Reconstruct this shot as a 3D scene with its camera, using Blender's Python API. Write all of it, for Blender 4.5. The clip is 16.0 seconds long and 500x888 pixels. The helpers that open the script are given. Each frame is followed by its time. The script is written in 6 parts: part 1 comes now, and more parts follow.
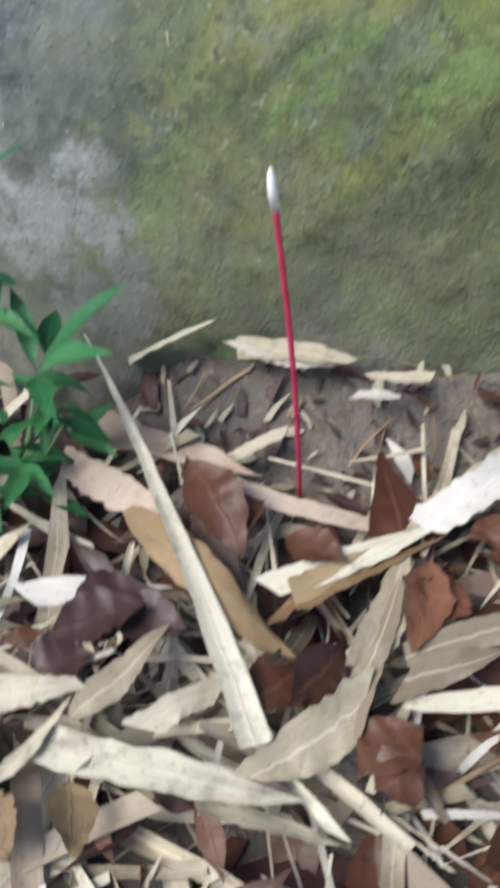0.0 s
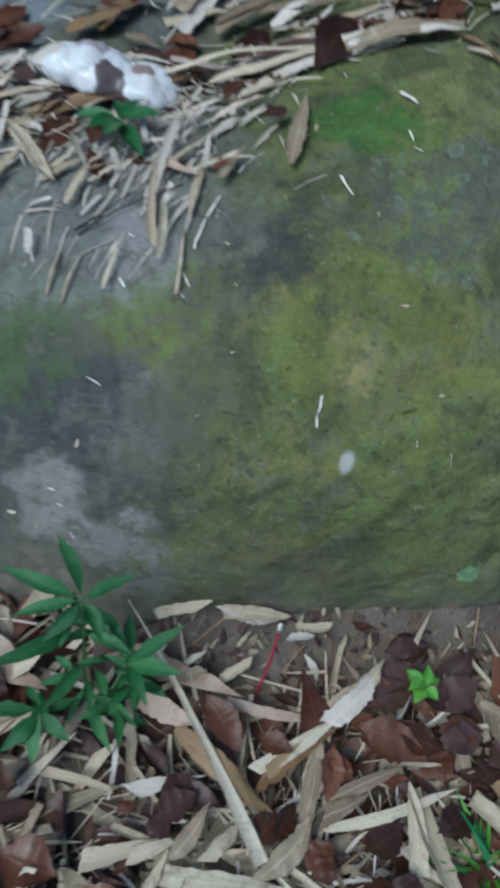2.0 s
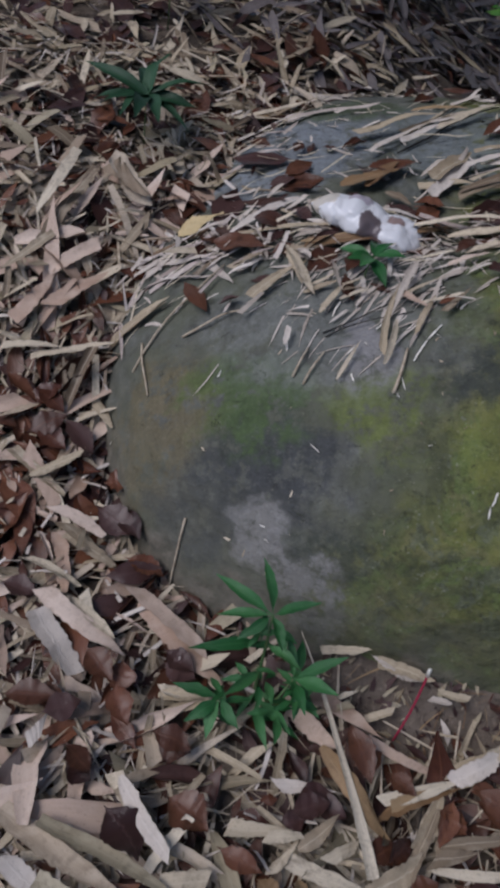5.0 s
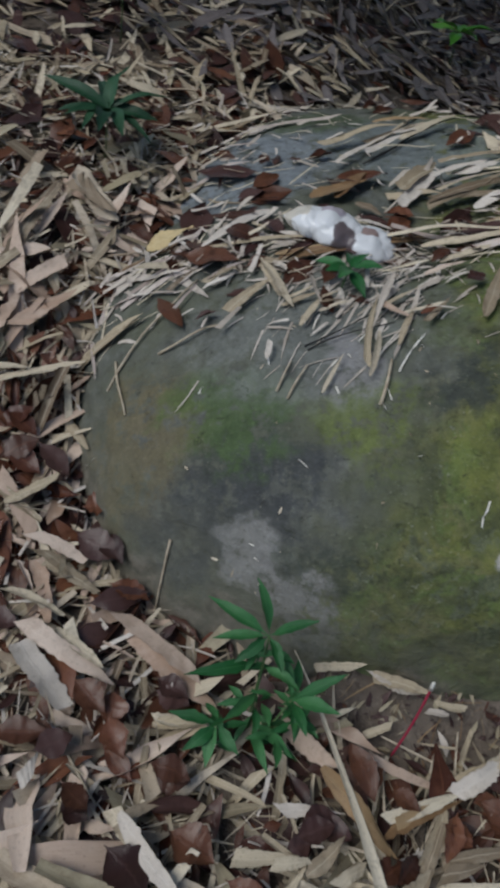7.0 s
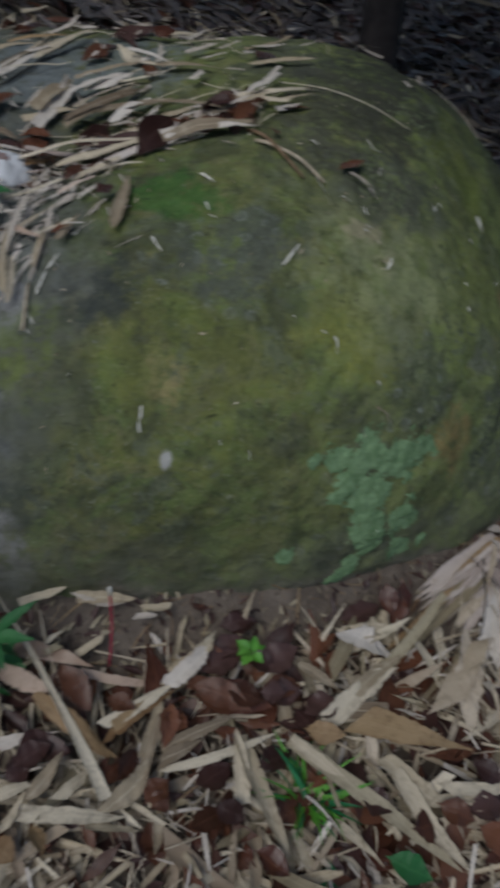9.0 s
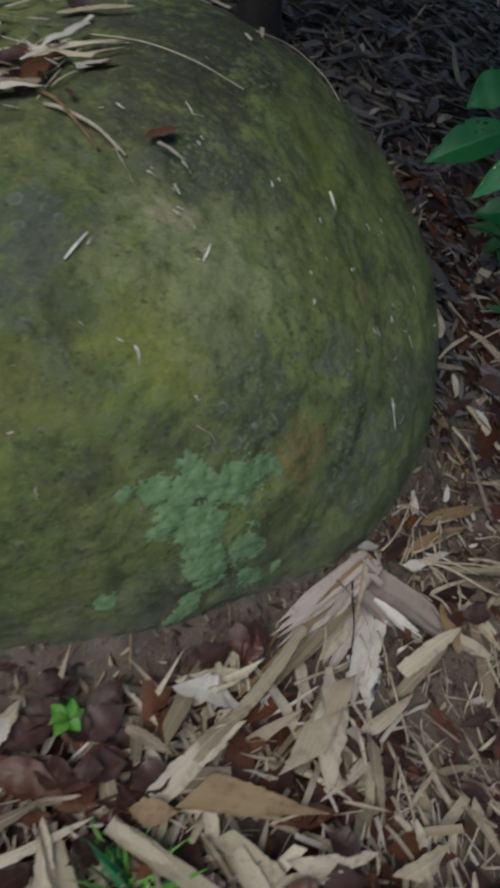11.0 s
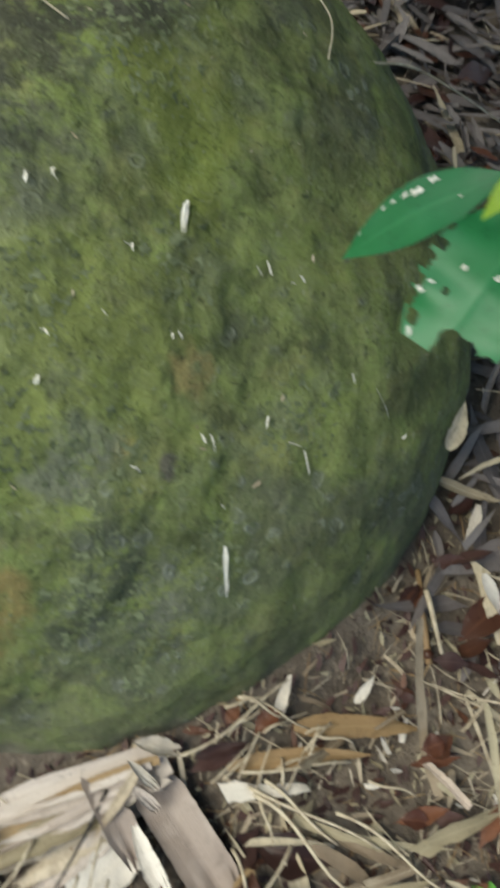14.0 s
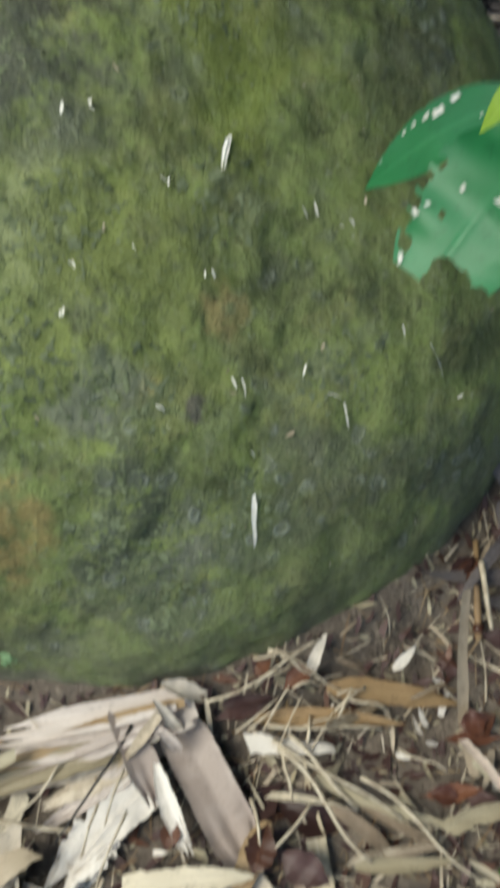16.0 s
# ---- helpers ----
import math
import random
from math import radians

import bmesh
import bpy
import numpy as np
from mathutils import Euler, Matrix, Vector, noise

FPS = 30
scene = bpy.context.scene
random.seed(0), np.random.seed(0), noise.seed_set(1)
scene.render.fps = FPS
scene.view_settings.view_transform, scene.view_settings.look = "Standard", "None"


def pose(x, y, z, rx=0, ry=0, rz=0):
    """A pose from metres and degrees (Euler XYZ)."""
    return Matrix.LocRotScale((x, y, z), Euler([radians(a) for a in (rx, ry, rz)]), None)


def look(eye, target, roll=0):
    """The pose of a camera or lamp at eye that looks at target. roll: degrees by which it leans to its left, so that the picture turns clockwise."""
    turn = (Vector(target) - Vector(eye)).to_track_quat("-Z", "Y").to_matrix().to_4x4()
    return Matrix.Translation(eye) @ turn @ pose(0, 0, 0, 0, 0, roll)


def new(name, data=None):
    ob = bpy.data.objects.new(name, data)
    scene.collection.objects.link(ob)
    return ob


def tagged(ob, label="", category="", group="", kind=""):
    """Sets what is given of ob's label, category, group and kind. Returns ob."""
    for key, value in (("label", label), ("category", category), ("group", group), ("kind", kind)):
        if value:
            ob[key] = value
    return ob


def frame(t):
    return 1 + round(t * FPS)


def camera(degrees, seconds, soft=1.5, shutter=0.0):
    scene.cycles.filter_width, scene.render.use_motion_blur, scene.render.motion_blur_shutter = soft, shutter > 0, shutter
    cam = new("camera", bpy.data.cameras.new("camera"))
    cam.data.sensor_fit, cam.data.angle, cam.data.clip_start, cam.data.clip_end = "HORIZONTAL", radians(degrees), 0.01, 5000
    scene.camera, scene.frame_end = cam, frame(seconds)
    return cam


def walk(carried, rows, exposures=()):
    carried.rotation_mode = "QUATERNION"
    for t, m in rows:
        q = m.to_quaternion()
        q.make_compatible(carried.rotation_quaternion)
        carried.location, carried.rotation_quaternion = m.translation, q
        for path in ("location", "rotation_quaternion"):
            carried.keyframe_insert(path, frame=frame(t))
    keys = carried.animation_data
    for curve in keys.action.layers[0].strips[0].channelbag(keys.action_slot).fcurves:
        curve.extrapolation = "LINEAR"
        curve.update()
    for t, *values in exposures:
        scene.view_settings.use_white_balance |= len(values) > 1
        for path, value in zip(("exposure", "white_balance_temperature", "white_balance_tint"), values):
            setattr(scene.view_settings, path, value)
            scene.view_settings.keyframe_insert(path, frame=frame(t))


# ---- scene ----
from mathutils.bvhtree import BVHTree

cam = camera(35.9, 16.0, 4.0, 0.7)
PATH = [
    (0, (0.086, 0.014, 0.431), (0.014, 1.412, -0.998), 0.7),
    (0.5, (0.077, 0.072, 0.555), (0.117, 1.285, -1.035), 3.7),
    (1, (0.04, 0.126, 0.729), (0.221, 1.22, -0.935), 9.5),
    (1.5, (-0.037, 0.124, 0.858), (0.321, 1.184, -0.8), 16.8),
    (2, (-0.098, 0.08, 0.911), (0.316, 1.193, -0.698), 19.3),
    (2.5, (-0.139, 0.03, 0.963), (0.23, 1.222, -0.6), 19.4),
    (3, (-0.142, -0.005, 0.983), (0.127, 1.21, -0.582), 18.1),
    (3.5, (-0.121, -0.044, 1.002), (0.027, 1.196, -0.56), 16.0),
    (4, (-0.135, -0.047, 1.02), (-0.068, 1.193, -0.547), 15.1),
    (4.5, (-0.144, -0.079, 1.028), (-0.181, 1.196, -0.512), 13.5),
    (7, (-0.203, -0.068, 1.009), (-0.117, 1.283, -0.463), 15.3),
    (7.5, (-0.187, -0.068, 1.009), (-0.023, 1.279, -0.46), 15.9),
    (8, (-0.157, -0.079, 1.014), (0.141, 1.245, -0.455), 17.4),
    (8.5, (-0.081, -0.089, 1.021), (0.365, 1.188, -0.452), 18.6),
    (9, (-0.032, -0.101, 1.034), (0.563, 1.13, -0.425), 21.0),
    (9.5, (-0.001, -0.084, 1.017), (0.733, 1.107, -0.404), 22.6),
    (12, (0.336, 0.134, 0.954), (1.006, 1.265, -0.554), 23.0),
    (12.5, (0.419, 0.216, 0.917), (0.965, 1.385, -0.611), 22.2),
    (13, (0.487, 0.282, 0.914), (0.85, 1.472, -0.652), 20.0),
    (13.5, (0.606, 0.322, 0.896), (0.766, 1.481, -0.726), 16.9),
    (14, (0.74, 0.347, 0.907), (0.771, 1.437, -0.769), 14.5),
    (14.5, (0.791, 0.346, 0.897), (0.73, 1.337, -0.838), 11.6),
    (15, (0.802, 0.339, 0.878), (0.682, 1.22, -0.913), 8.9),
    (15.5, (0.81, 0.34, 0.867), (0.625, 1.189, -0.934), 5.6),
    (16, (0.818, 0.357, 0.889), (0.565, 1.309, -0.851), 3.7),
]
LIGHTNESS = [
    (0.0, 1.45, 6000, 7), (1.0, 0.92, 5900, -2), (1.5, 0.68, 5700, -1), (2.5, 0.3, 5300, 8), (3.5, 0.07, 5500, 18), (4.5, 0.04, 5920, 20), (7.0, 0.04, 6100, 8), (8.5, -0.18, 6050, 7), (9.5, -0.38, 6050, 12),
    (12.0, 0.32, 6570, 2), (13.0, 0.75, 6750, 0), (13.5, 0.96, 6800, 0), (14.5, 1.13, 6850, 0), (15.5, 1.32, 6750, 0), (16.0, 1.16, 6650, 1),
]
walk(cam, [(t, look(eye, target, roll)) for t, eye, target, roll in PATH], LIGHTNESS)

# ---- light: a dim overcast forest sky, softened daylight from behind the viewer's side ----
world = bpy.data.worlds.new("world")
scene.world = world
world.use_nodes = True
wn = world.node_tree
sky = wn.nodes.new("ShaderNodeTexSky")
sky.sky_type, sky.sun_disc = "NISHITA", False
sky.sun_elevation, sky.sun_rotation = radians(52), radians(238)
wn.links.new(sky.outputs[0], wn.nodes["Background"].inputs[0])
wn.nodes["Background"].inputs[1].default_value = 0.07
sun = new("sun", bpy.data.lights.new("sun", "SUN"))
sun.data.energy, sun.data.angle, sun.data.color = 1.75, radians(34), (1.0, 0.97, 0.9)
sun.matrix_world = look((-2.9, -1.8, 4.3), (0, 0, 0))


# ---- materials ----
class Nodes:
    """A short way to wire a node material."""

    def __init__(self, name, rough=0.7, spec=0.4):
        self.m = bpy.data.materials.new(name)
        self.m.use_nodes = True
        self.t = self.m.node_tree
        self.bsdf = self.t.nodes["Principled BSDF"]
        self.put(self.bsdf, "Roughness", rough)
        self.put(self.bsdf, "Specular IOR Level", spec)
        self.here = self.add("ShaderNodeTexCoord").outputs["Object"]

    def add(self, kind, operation="", blend=""):
        n = self.t.nodes.new(kind)
        if operation:
            n.operation = operation
        if blend:
            n.data_type, n.blend_type = "RGBA", blend
        if kind == "ShaderNodeMapRange":
            n.interpolation_type = "SMOOTHSTEP"
        return n

    def put(self, node, slot, v):
        s = node.inputs[slot]
        if isinstance(v, bpy.types.NodeSocket):
            self.t.links.new(v, s)
        elif isinstance(v, tuple) and len(v) == 3 and s.type == "RGBA":
            s.default_value = (*v, 1)
        else:
            s.default_value = v

    def noise(self, scale, detail=4.0, rough=0.55, at=None, distort=0.0):
        n = self.add("ShaderNodeTexNoise")
        for k, v in (("Vector", at or self.here), ("Scale", scale), ("Detail", detail), ("Roughness", rough), ("Distortion", distort)):
            self.put(n, k, v)
        return n.outputs["Fac"]

    def step(self, v, lo, hi, a=0.0, b=1.0):
        n = self.add("ShaderNodeMapRange")
        for k, x in (("Value", v), ("From Min", lo), ("From Max", hi), ("To Min", a), ("To Max", b)):
            self.put(n, k, x)
        return n.outputs[0]

    def math(self, op, a, b=0.0):
        n = self.add("ShaderNodeMath", operation=op)
        self.put(n, 0, a)
        self.put(n, 1, b)
        return n.outputs[0]

    def mix(self, f, a, b, kind="MIX"):
        n = self.add("ShaderNodeMix", blend=kind)
        for k, v in ((0, f), (6, a), (7, b)):
            self.put(n, k, v)
        return n.outputs[2]

    def ramp(self, f, *stops):
        n = self.add("ShaderNodeValToRGB")
        e = n.color_ramp.elements
        while len(e) < len(stops):
            e.new(0.5)
        for i, (p, c) in enumerate(stops):
            e[i].position, e[i].color = p, (*c, 1)
        self.put(n, "Fac", f)
        return n.outputs[0]

    def scaled(self, v, k):
        n = self.add("ShaderNodeVectorMath", operation="MULTIPLY")
        self.put(n, 0, v)
        self.put(n, 1, k)
        return n.outputs[0]

    def done(self, colour, bumps=(), rough=None):
        self.put(self.bsdf, "Base Color", colour)
        if rough is not None:
            self.put(self.bsdf, "Roughness", rough)
        last = None
        for height, strength, distance in bumps:
            b = self.add("ShaderNodeBump")
            self.put(b, "Height", height)
            self.put(b, "Strength", strength)
            self.put(b, "Distance", distance)
            if last:
                self.put(b, "Normal", last)
            last = b.outputs[0]
        if last:
            self.put(self.bsdf, "Normal", last)
        return self.m


def leaf_material(name, dark, mid, light, rough=0.6, spec=0.4, fibre=0.35, spots=0.3, midrib=0.4, relief=0.6):
    """A dry or green leaf: tone differs leaf by leaf, with lengthwise fibres, blotches and a midrib."""
    k = Nodes(name, rough, spec)
    uv = k.add("ShaderNodeUVMap").outputs[0]
    each = k.math("FRACT", k.math("ADD", k.add("ShaderNodeNewGeometry").outputs["Random Per Island"], k.add("ShaderNodeObjectInfo").outputs["Random"]))
    colour = k.ramp(each, (0.0, dark), (0.42, mid), (0.8, light), (1.0, mid))
    lines = k.noise(1.0, 3, 0.6, k.scaled(uv, (34.0, 2.2, 1.0)))
    colour = k.mix(k.step(lines, 0.35, 0.75, 0, fibre), colour, dark)
    colour = k.mix(k.step(k.noise(70, 3), 0.56, 0.72, 0, spots), colour, tuple(c * 0.35 for c in dark))
    colour = k.mix(k.step(k.noise(28, 2), 0.5, 0.8, 0, 0.45), colour, light)
    colour = k.mix(k.step(k.noise(19, 5, 0.7), 0.52, 0.66, 0, 0.4), colour, dark)
    colour = k.mix(k.step(k.noise(240, 3, 0.7), 0.56, 0.70, 0, 0.35), colour, tuple(c * 0.5 for c in dark))
    x = k.add("ShaderNodeSeparateXYZ")
    k.put(x, 0, uv)
    rib = k.step(k.math("ABSOLUTE", k.math("SUBTRACT", x.outputs[0], 0.5)), 0.0, 0.06, 1, 0)
    colour = k.mix(k.math("MULTIPLY", rib, midrib), colour, light)
    edge = k.math("ADD", k.math("ABSOLUTE", k.math("SUBTRACT", x.outputs[0], 0.5)), k.math("MULTIPLY", k.math("SUBTRACT", lines, 0.5), 0.25))
    colour = k.mix(k.step(edge, 0.40, 0.52, 0, 0.35), colour, dark)
    return k.done(colour, ((lines, relief, 0.0008), (rib, 0.6 * midrib, 0.0008), (k.noise(180, 3), 0.3, 0.0006)))


def plain_material(name, a, b, scale=60, rough=0.6, bump=0.3, spec=0.4):
    k = Nodes(name, rough, spec)
    n = k.noise(scale, 4)
    return k.done(k.mix(k.step(n, 0.3, 0.7), a, b), ((k.noise(scale * 3, 3), bump, 0.0008),))


STRAW = leaf_material("dry_bamboo_leaf", (0.16, 0.115, 0.075), (0.485, 0.400, 0.274), (0.73, 0.642, 0.495))
SHEATH = leaf_material("dry_bamboo_sheath", (0.23, 0.168, 0.115), (0.47, 0.378, 0.272), (0.64, 0.548, 0.43), 0.55, 0.4, 0.4, 0.3, 0.0)
PINKISH = leaf_material("pinkish_grey_sheath", (0.30, 0.235, 0.20), (0.45, 0.37, 0.325), (0.56, 0.475, 0.43), 0.55, 0.4, 0.3, 0.2, 0.0)
PALE = leaf_material("pale_sheath", (0.34, 0.27, 0.235), (0.54, 0.46, 0.41), (0.67, 0.595, 0.545), 0.5, 0.45, 0.4, 0.25, 0.0)
SALMON = leaf_material("salmon_sheath", (0.40, 0.275, 0.20), (0.55, 0.42, 0.33), (0.67, 0.55, 0.455), 0.5, 0.4, 0.35, 0.2, 0.0)
TAN = leaf_material("tan_leaf", (0.19, 0.11, 0.055), (0.29, 0.185, 0.092), (0.39, 0.275, 0.15), 0.55)
BROWN = leaf_material("brown_leaf", (0.042, 0.017, 0.011), (0.080, 0.033, 0.020), (0.15, 0.064, 0.036), 0.30, 0.38, 0.3, 0.5)
RUST = leaf_material("rust_leaf", (0.062, 0.022, 0.014), (0.112, 0.043, 0.025), (0.20, 0.086, 0.048), 0.26, 0.45, 0.25, 0.3)
DARK = leaf_material("dark_leaf", (0.030, 0.014, 0.012), (0.058, 0.027, 0.023), (0.098, 0.054, 0.048), 0.32, 0.38, 0.3, 0.2)
WHITE = leaf_material("bleached_leaf", (0.42, 0.36, 0.295), (0.60, 0.53, 0.46), (0.71, 0.65, 0.585), 0.6, 0.4, 0.2, 0.1)
YELLOW = leaf_material("yellow_leaf", (0.45, 0.32, 0.14), (0.58, 0.45, 0.23), (0.66, 0.54, 0.32), 0.55)
# greyish leaves with the shade round the boulder put into their colour
SHADED = leaf_material("shaded_grey_leaf", (0.115, 0.096, 0.094), (0.165, 0.142, 0.140), (0.25, 0.22, 0.215), 0.6)
KHAKI = leaf_material("khaki_leaf", (0.19, 0.15, 0.095), (0.34, 0.285, 0.185), (0.47, 0.41, 0.29), 0.55)
GREEN = leaf_material("green_leaf", (0.011, 0.110, 0.034), (0.022, 0.185, 0.056), (0.055, 0.255, 0.095), 0.42, 0.4, 0.10, 0.1, 0.4, 0.15)
WEED = leaf_material("weed_leaf", (0.014, 0.085, 0.022), (0.028, 0.130, 0.036), (0.070, 0.205, 0.070), 0.45, 0.4, 0.3, 0.25)
# leaf green darkened in its colour for seedlings in the back's shade
SHADE_GREEN = leaf_material("shaded_green_leaf", (0.009, 0.036, 0.016), (0.016, 0.058, 0.026), (0.034, 0.090, 0.044), 0.5, 0.35, 0.2, 0.2)
FRESH = leaf_material("fresh_green_leaf", (0.06, 0.21, 0.02), (0.10, 0.32, 0.03), (0.16, 0.40, 0.06), 0.45, 0.5, 0.2, 0.05)
YOUNG = leaf_material("young_yellow_green_leaf", (0.25, 0.40, 0.03), (0.36, 0.55, 0.04), (0.50, 0.66, 0.12), 0.45, 0.5, 0.2, 0.02)
LICHEN = plain_material("pale_green_lichen", (0.135, 0.225, 0.105), (0.235, 0.355, 0.185), 75, 0.95, 0.6, 0.15)
GREY_LICHEN = plain_material("grey_crust_lichen", (0.105, 0.126, 0.066), (0.215, 0.245, 0.145), 110, 0.95, 0.6, 0.15)
STEM_GREEN = plain_material("green_stem", (0.04, 0.10, 0.03), (0.09, 0.14, 0.05), 90)
TWIG = plain_material("brown_twig", (0.14, 0.09, 0.05), (0.26, 0.17, 0.10), 80)
BLACK = plain_material("blackened_twig", (0.012, 0.011, 0.012), (0.03, 0.026, 0.025), 90)
BLOND = plain_material("pale_straw", (0.34, 0.27, 0.19), (0.56, 0.48, 0.36), 80)
BLEACHED = plain_material("bleached_straw", (0.50, 0.43, 0.31), (0.70, 0.63, 0.49), 80)
RED = plain_material("red_dyed_bamboo", (0.40, 0.018, 0.06), (0.52, 0.035, 0.09), 120, 0.55)
BARE = plain_material("bare_white_bamboo", (0.72, 0.68, 0.58), (0.82, 0.80, 0.74), 150, 0.6)
BARK = plain_material("tree_bark", (0.020, 0.016, 0.016), (0.045, 0.036, 0.034), 25, 0.9)


def soil_material():
    k = Nodes("damp_soil", 0.9, 0.25)
    c = k.ramp(k.noise(9, 6, 0.65), (0.3, (0.085, 0.066, 0.052)), (0.5, (0.150, 0.120, 0.096)), (0.72, (0.225, 0.185, 0.150)))
    c = k.mix(k.step(k.noise(120, 3), 0.55, 0.7, 0, 0.6), c, (0.27, 0.22, 0.17))
    c = k.mix(k.step(k.noise(55, 4), 0.6, 0.72, 0, 0.6), c, (0.025, 0.018, 0.014))
    return k.done(c, ((k.noise(45, 6, 0.7), 0.8, 0.012), (k.noise(260, 3), 0.5, 0.003)))


def rock_material():
    k = Nodes("mossy_stone", 0.85, 0.25)
    wob = k.add("ShaderNodeTexNoise")
    k.put(wob, "Vector", k.here)
    k.put(wob, "Scale", 11.0)
    k.put(wob, "Detail", 7.0)
    off = k.add("ShaderNodeVectorMath", operation="MULTIPLY_ADD")
    k.put(off, 0, wob.outputs["Color"])
    k.put(off, 1, (0.17, 0.17, 0.17))
    shift = k.add("ShaderNodeVectorMath", operation="SUBTRACT")
    k.put(off, 2, k.here)
    k.put(shift, 0, off.outputs[0])
    k.put(shift, 1, (0.085, 0.085, 0.085))
    warped = shift.outputs[0]

    def spot(centre, radius, soft=0.5, squash=(1, 1, 1)):
        d = k.add("ShaderNodeVectorMath", operation="DISTANCE")
        k.put(d, 0, k.scaled(warped if radius > 0.025 else k.here, tuple(1 / s for s in squash)))
        k.put(d, 1, tuple(c / s for c, s in zip(centre, squash)))
        core = k.step(d.outputs["Value"], radius * soft * 0.8, radius * 1.25, 1, 0)
        return k.step(k.math("MULTIPLY", core, grit), 0.12, 0.85)

    grit = k.step(k.noise(34, 7, 0.72), 0.30, 0.70, 0.1, 1.7)
    axes = k.add("ShaderNodeSeparateXYZ")
    k.put(axes, 0, warped)
    fine, mid, broad = k.noise(150, 4, 0.7), k.noise(38, 5, 0.65), k.noise(9, 4, 0.6)
    # bare stone, greyer and browner by turns
    stone = k.ramp(mid, (0.25, (0.075, 0.078, 0.07)), (0.55, (0.125, 0.13, 0.115)), (0.8, (0.21, 0.215, 0.195)))
    stone = k.mix(k.step(broad, 0.40, 0.62, 0, 0.6), stone, (0.105, 0.112, 0.07))
    # moss in green and olive, darker and lighter by tufts, thin and dusty in places
    moss = k.ramp(mid, (0.28, (0.072, 0.090, 0.038)), (0.5, (0.128, 0.160, 0.056)), (0.75, (0.205, 0.240, 0.098)))
    olive = k.ramp(mid, (0.28, (0.074, 0.076, 0.030)), (0.5, (0.140, 0.143, 0.042)), (0.75, (0.215, 0.208, 0.080)))
    moss = k.mix(k.step(k.math("ADD", axes.outputs[0], k.math("MULTIPLY", broad, 0.3)), 0.4, 0.75, 0.85, 0.1), moss, olive)
    moss = k.mix(k.step(broad, 0.42, 0.62, 0, 0.4), moss, (0.085, 0.112, 0.048))
    # patches a few centimetres wide: fresh green, olive, dusty grey-green, dark and worn
    moss = k.mix(k.step(k.noise(14.3, 7, 0.72, None, 0.5), 0.49, 0.57, 0, 0.75), moss, (0.140, 0.198, 0.056))
    moss = k.mix(k.step(k.noise(10.7, 7, 0.72, None, 0.7), 0.53, 0.61, 0, 0.65), moss, (0.195, 0.180, 0.080))
    moss = k.mix(k.step(k.noise(17.9, 7, 0.75, None, 0.4), 0.53, 0.60, 0, 0.75), moss, (0.130, 0.145, 0.110))
    moss = k.mix(k.step(k.noise(22.3, 7, 0.75, None, 0.4), 0.55, 0.63, 0, 0.7), moss, (0.052, 0.060, 0.040))
    moss = k.mix(k.step(k.noise(6.5, 5, 0.65), 0.54, 0.68, 0, 0.5), moss, (0.062, 0.070, 0.044))
    moss = k.mix(k.step(fine, 0.52, 0.74, 0, 0.4), moss, (0.28, 0.29, 0.17))
    moss = k.mix(k.step(fine, 0.28, 0.46, 0.5, 0), moss, (0.040, 0.046, 0.024))
    # moss paler towards +x, darker towards -x
    x_blend = k.step(k.math("ADD", axes.outputs[0], k.math("MULTIPLY", broad, 0.2)), 0.10, 0.62)
    moss = k.mix(x_blend, k.mix(0.25, moss, (0.06, 0.066, 0.04)), k.mix(0.36, moss, (0.305, 0.350, 0.130)))
    moss = k.mix(k.step(k.noise(88, 3, 0.6), 0.63, 0.70, 0, 0.6), moss, (0.028, 0.032, 0.022))
    moss = k.mix(k.step(k.noise(135, 2, 0.5), 0.66, 0.72, 0, 0.4), moss, (0.33, 0.34, 0.26))
    # thicker and thinner cushions a hand's width apart
    cushion = k.noise(13.5, 6, 0.62, None, 0.5)
    moss = k.mix(k.step(cushion, 0.40, 0.52, 0.55, 0), moss, (0.050, 0.056, 0.032))
    moss = k.mix(k.step(cushion, 0.54, 0.66, 0, 0.45), moss, k.mix(x_blend, (0.205, 0.205, 0.052), (0.22, 0.275, 0.075)))
    # clusters of small round grey lichens with paler rims
    gentle = k.add("ShaderNodeVectorMath", operation="MULTIPLY_ADD")
    k.put(gentle, 0, wob.outputs["Color"])
    k.put(gentle, 1, (0.045, 0.045, 0.045))
    k.put(gentle, 2, k.here)
    cells = k.add("ShaderNodeTexVoronoi")
    k.put(cells, "Vector", gentle.outputs[0])
    k.put(cells, "Scale", 42.0)
    tint = k.add("ShaderNodeSeparateXYZ")
    k.put(tint, 0, cells.outputs["Color"])
    rim = k.math("SUBTRACT", 1.0, k.step(k.math("ABSOLUTE", k.math("SUBTRACT", cells.outputs["Distance"], k.math("ADD", 0.22, k.math("MULTIPLY", tint.outputs[1], 0.16)))), 0.02, 0.10))
    crust = k.math("MULTIPLY", k.step(k.noise(8.5, 5, 0.65), 0.51, 0.61, 0, 0.8), k.step(axes.outputs[0], 0.22, 0.46, 0.15, 1.0))
    for centre, radius in (((0.64, 0.645, 0.376), 0.055), ((0.673, 0.56, 0.269), 0.075), ((0.70, 0.549, 0.215), 0.06), ((0.655, 0.585, 0.31), 0.05), ((0.49, 0.554, 0.397), 0.08),
                           ((0.21, 0.655, 0.495), 0.10), ((0.576, 1.02, 0.54), 0.10), ((0.448, 0.801, 0.535), 0.09), ((0.56, 0.72, 0.47), 0.05)):
        crust = k.math("MAXIMUM", crust, spot(centre, radius, 0.3))
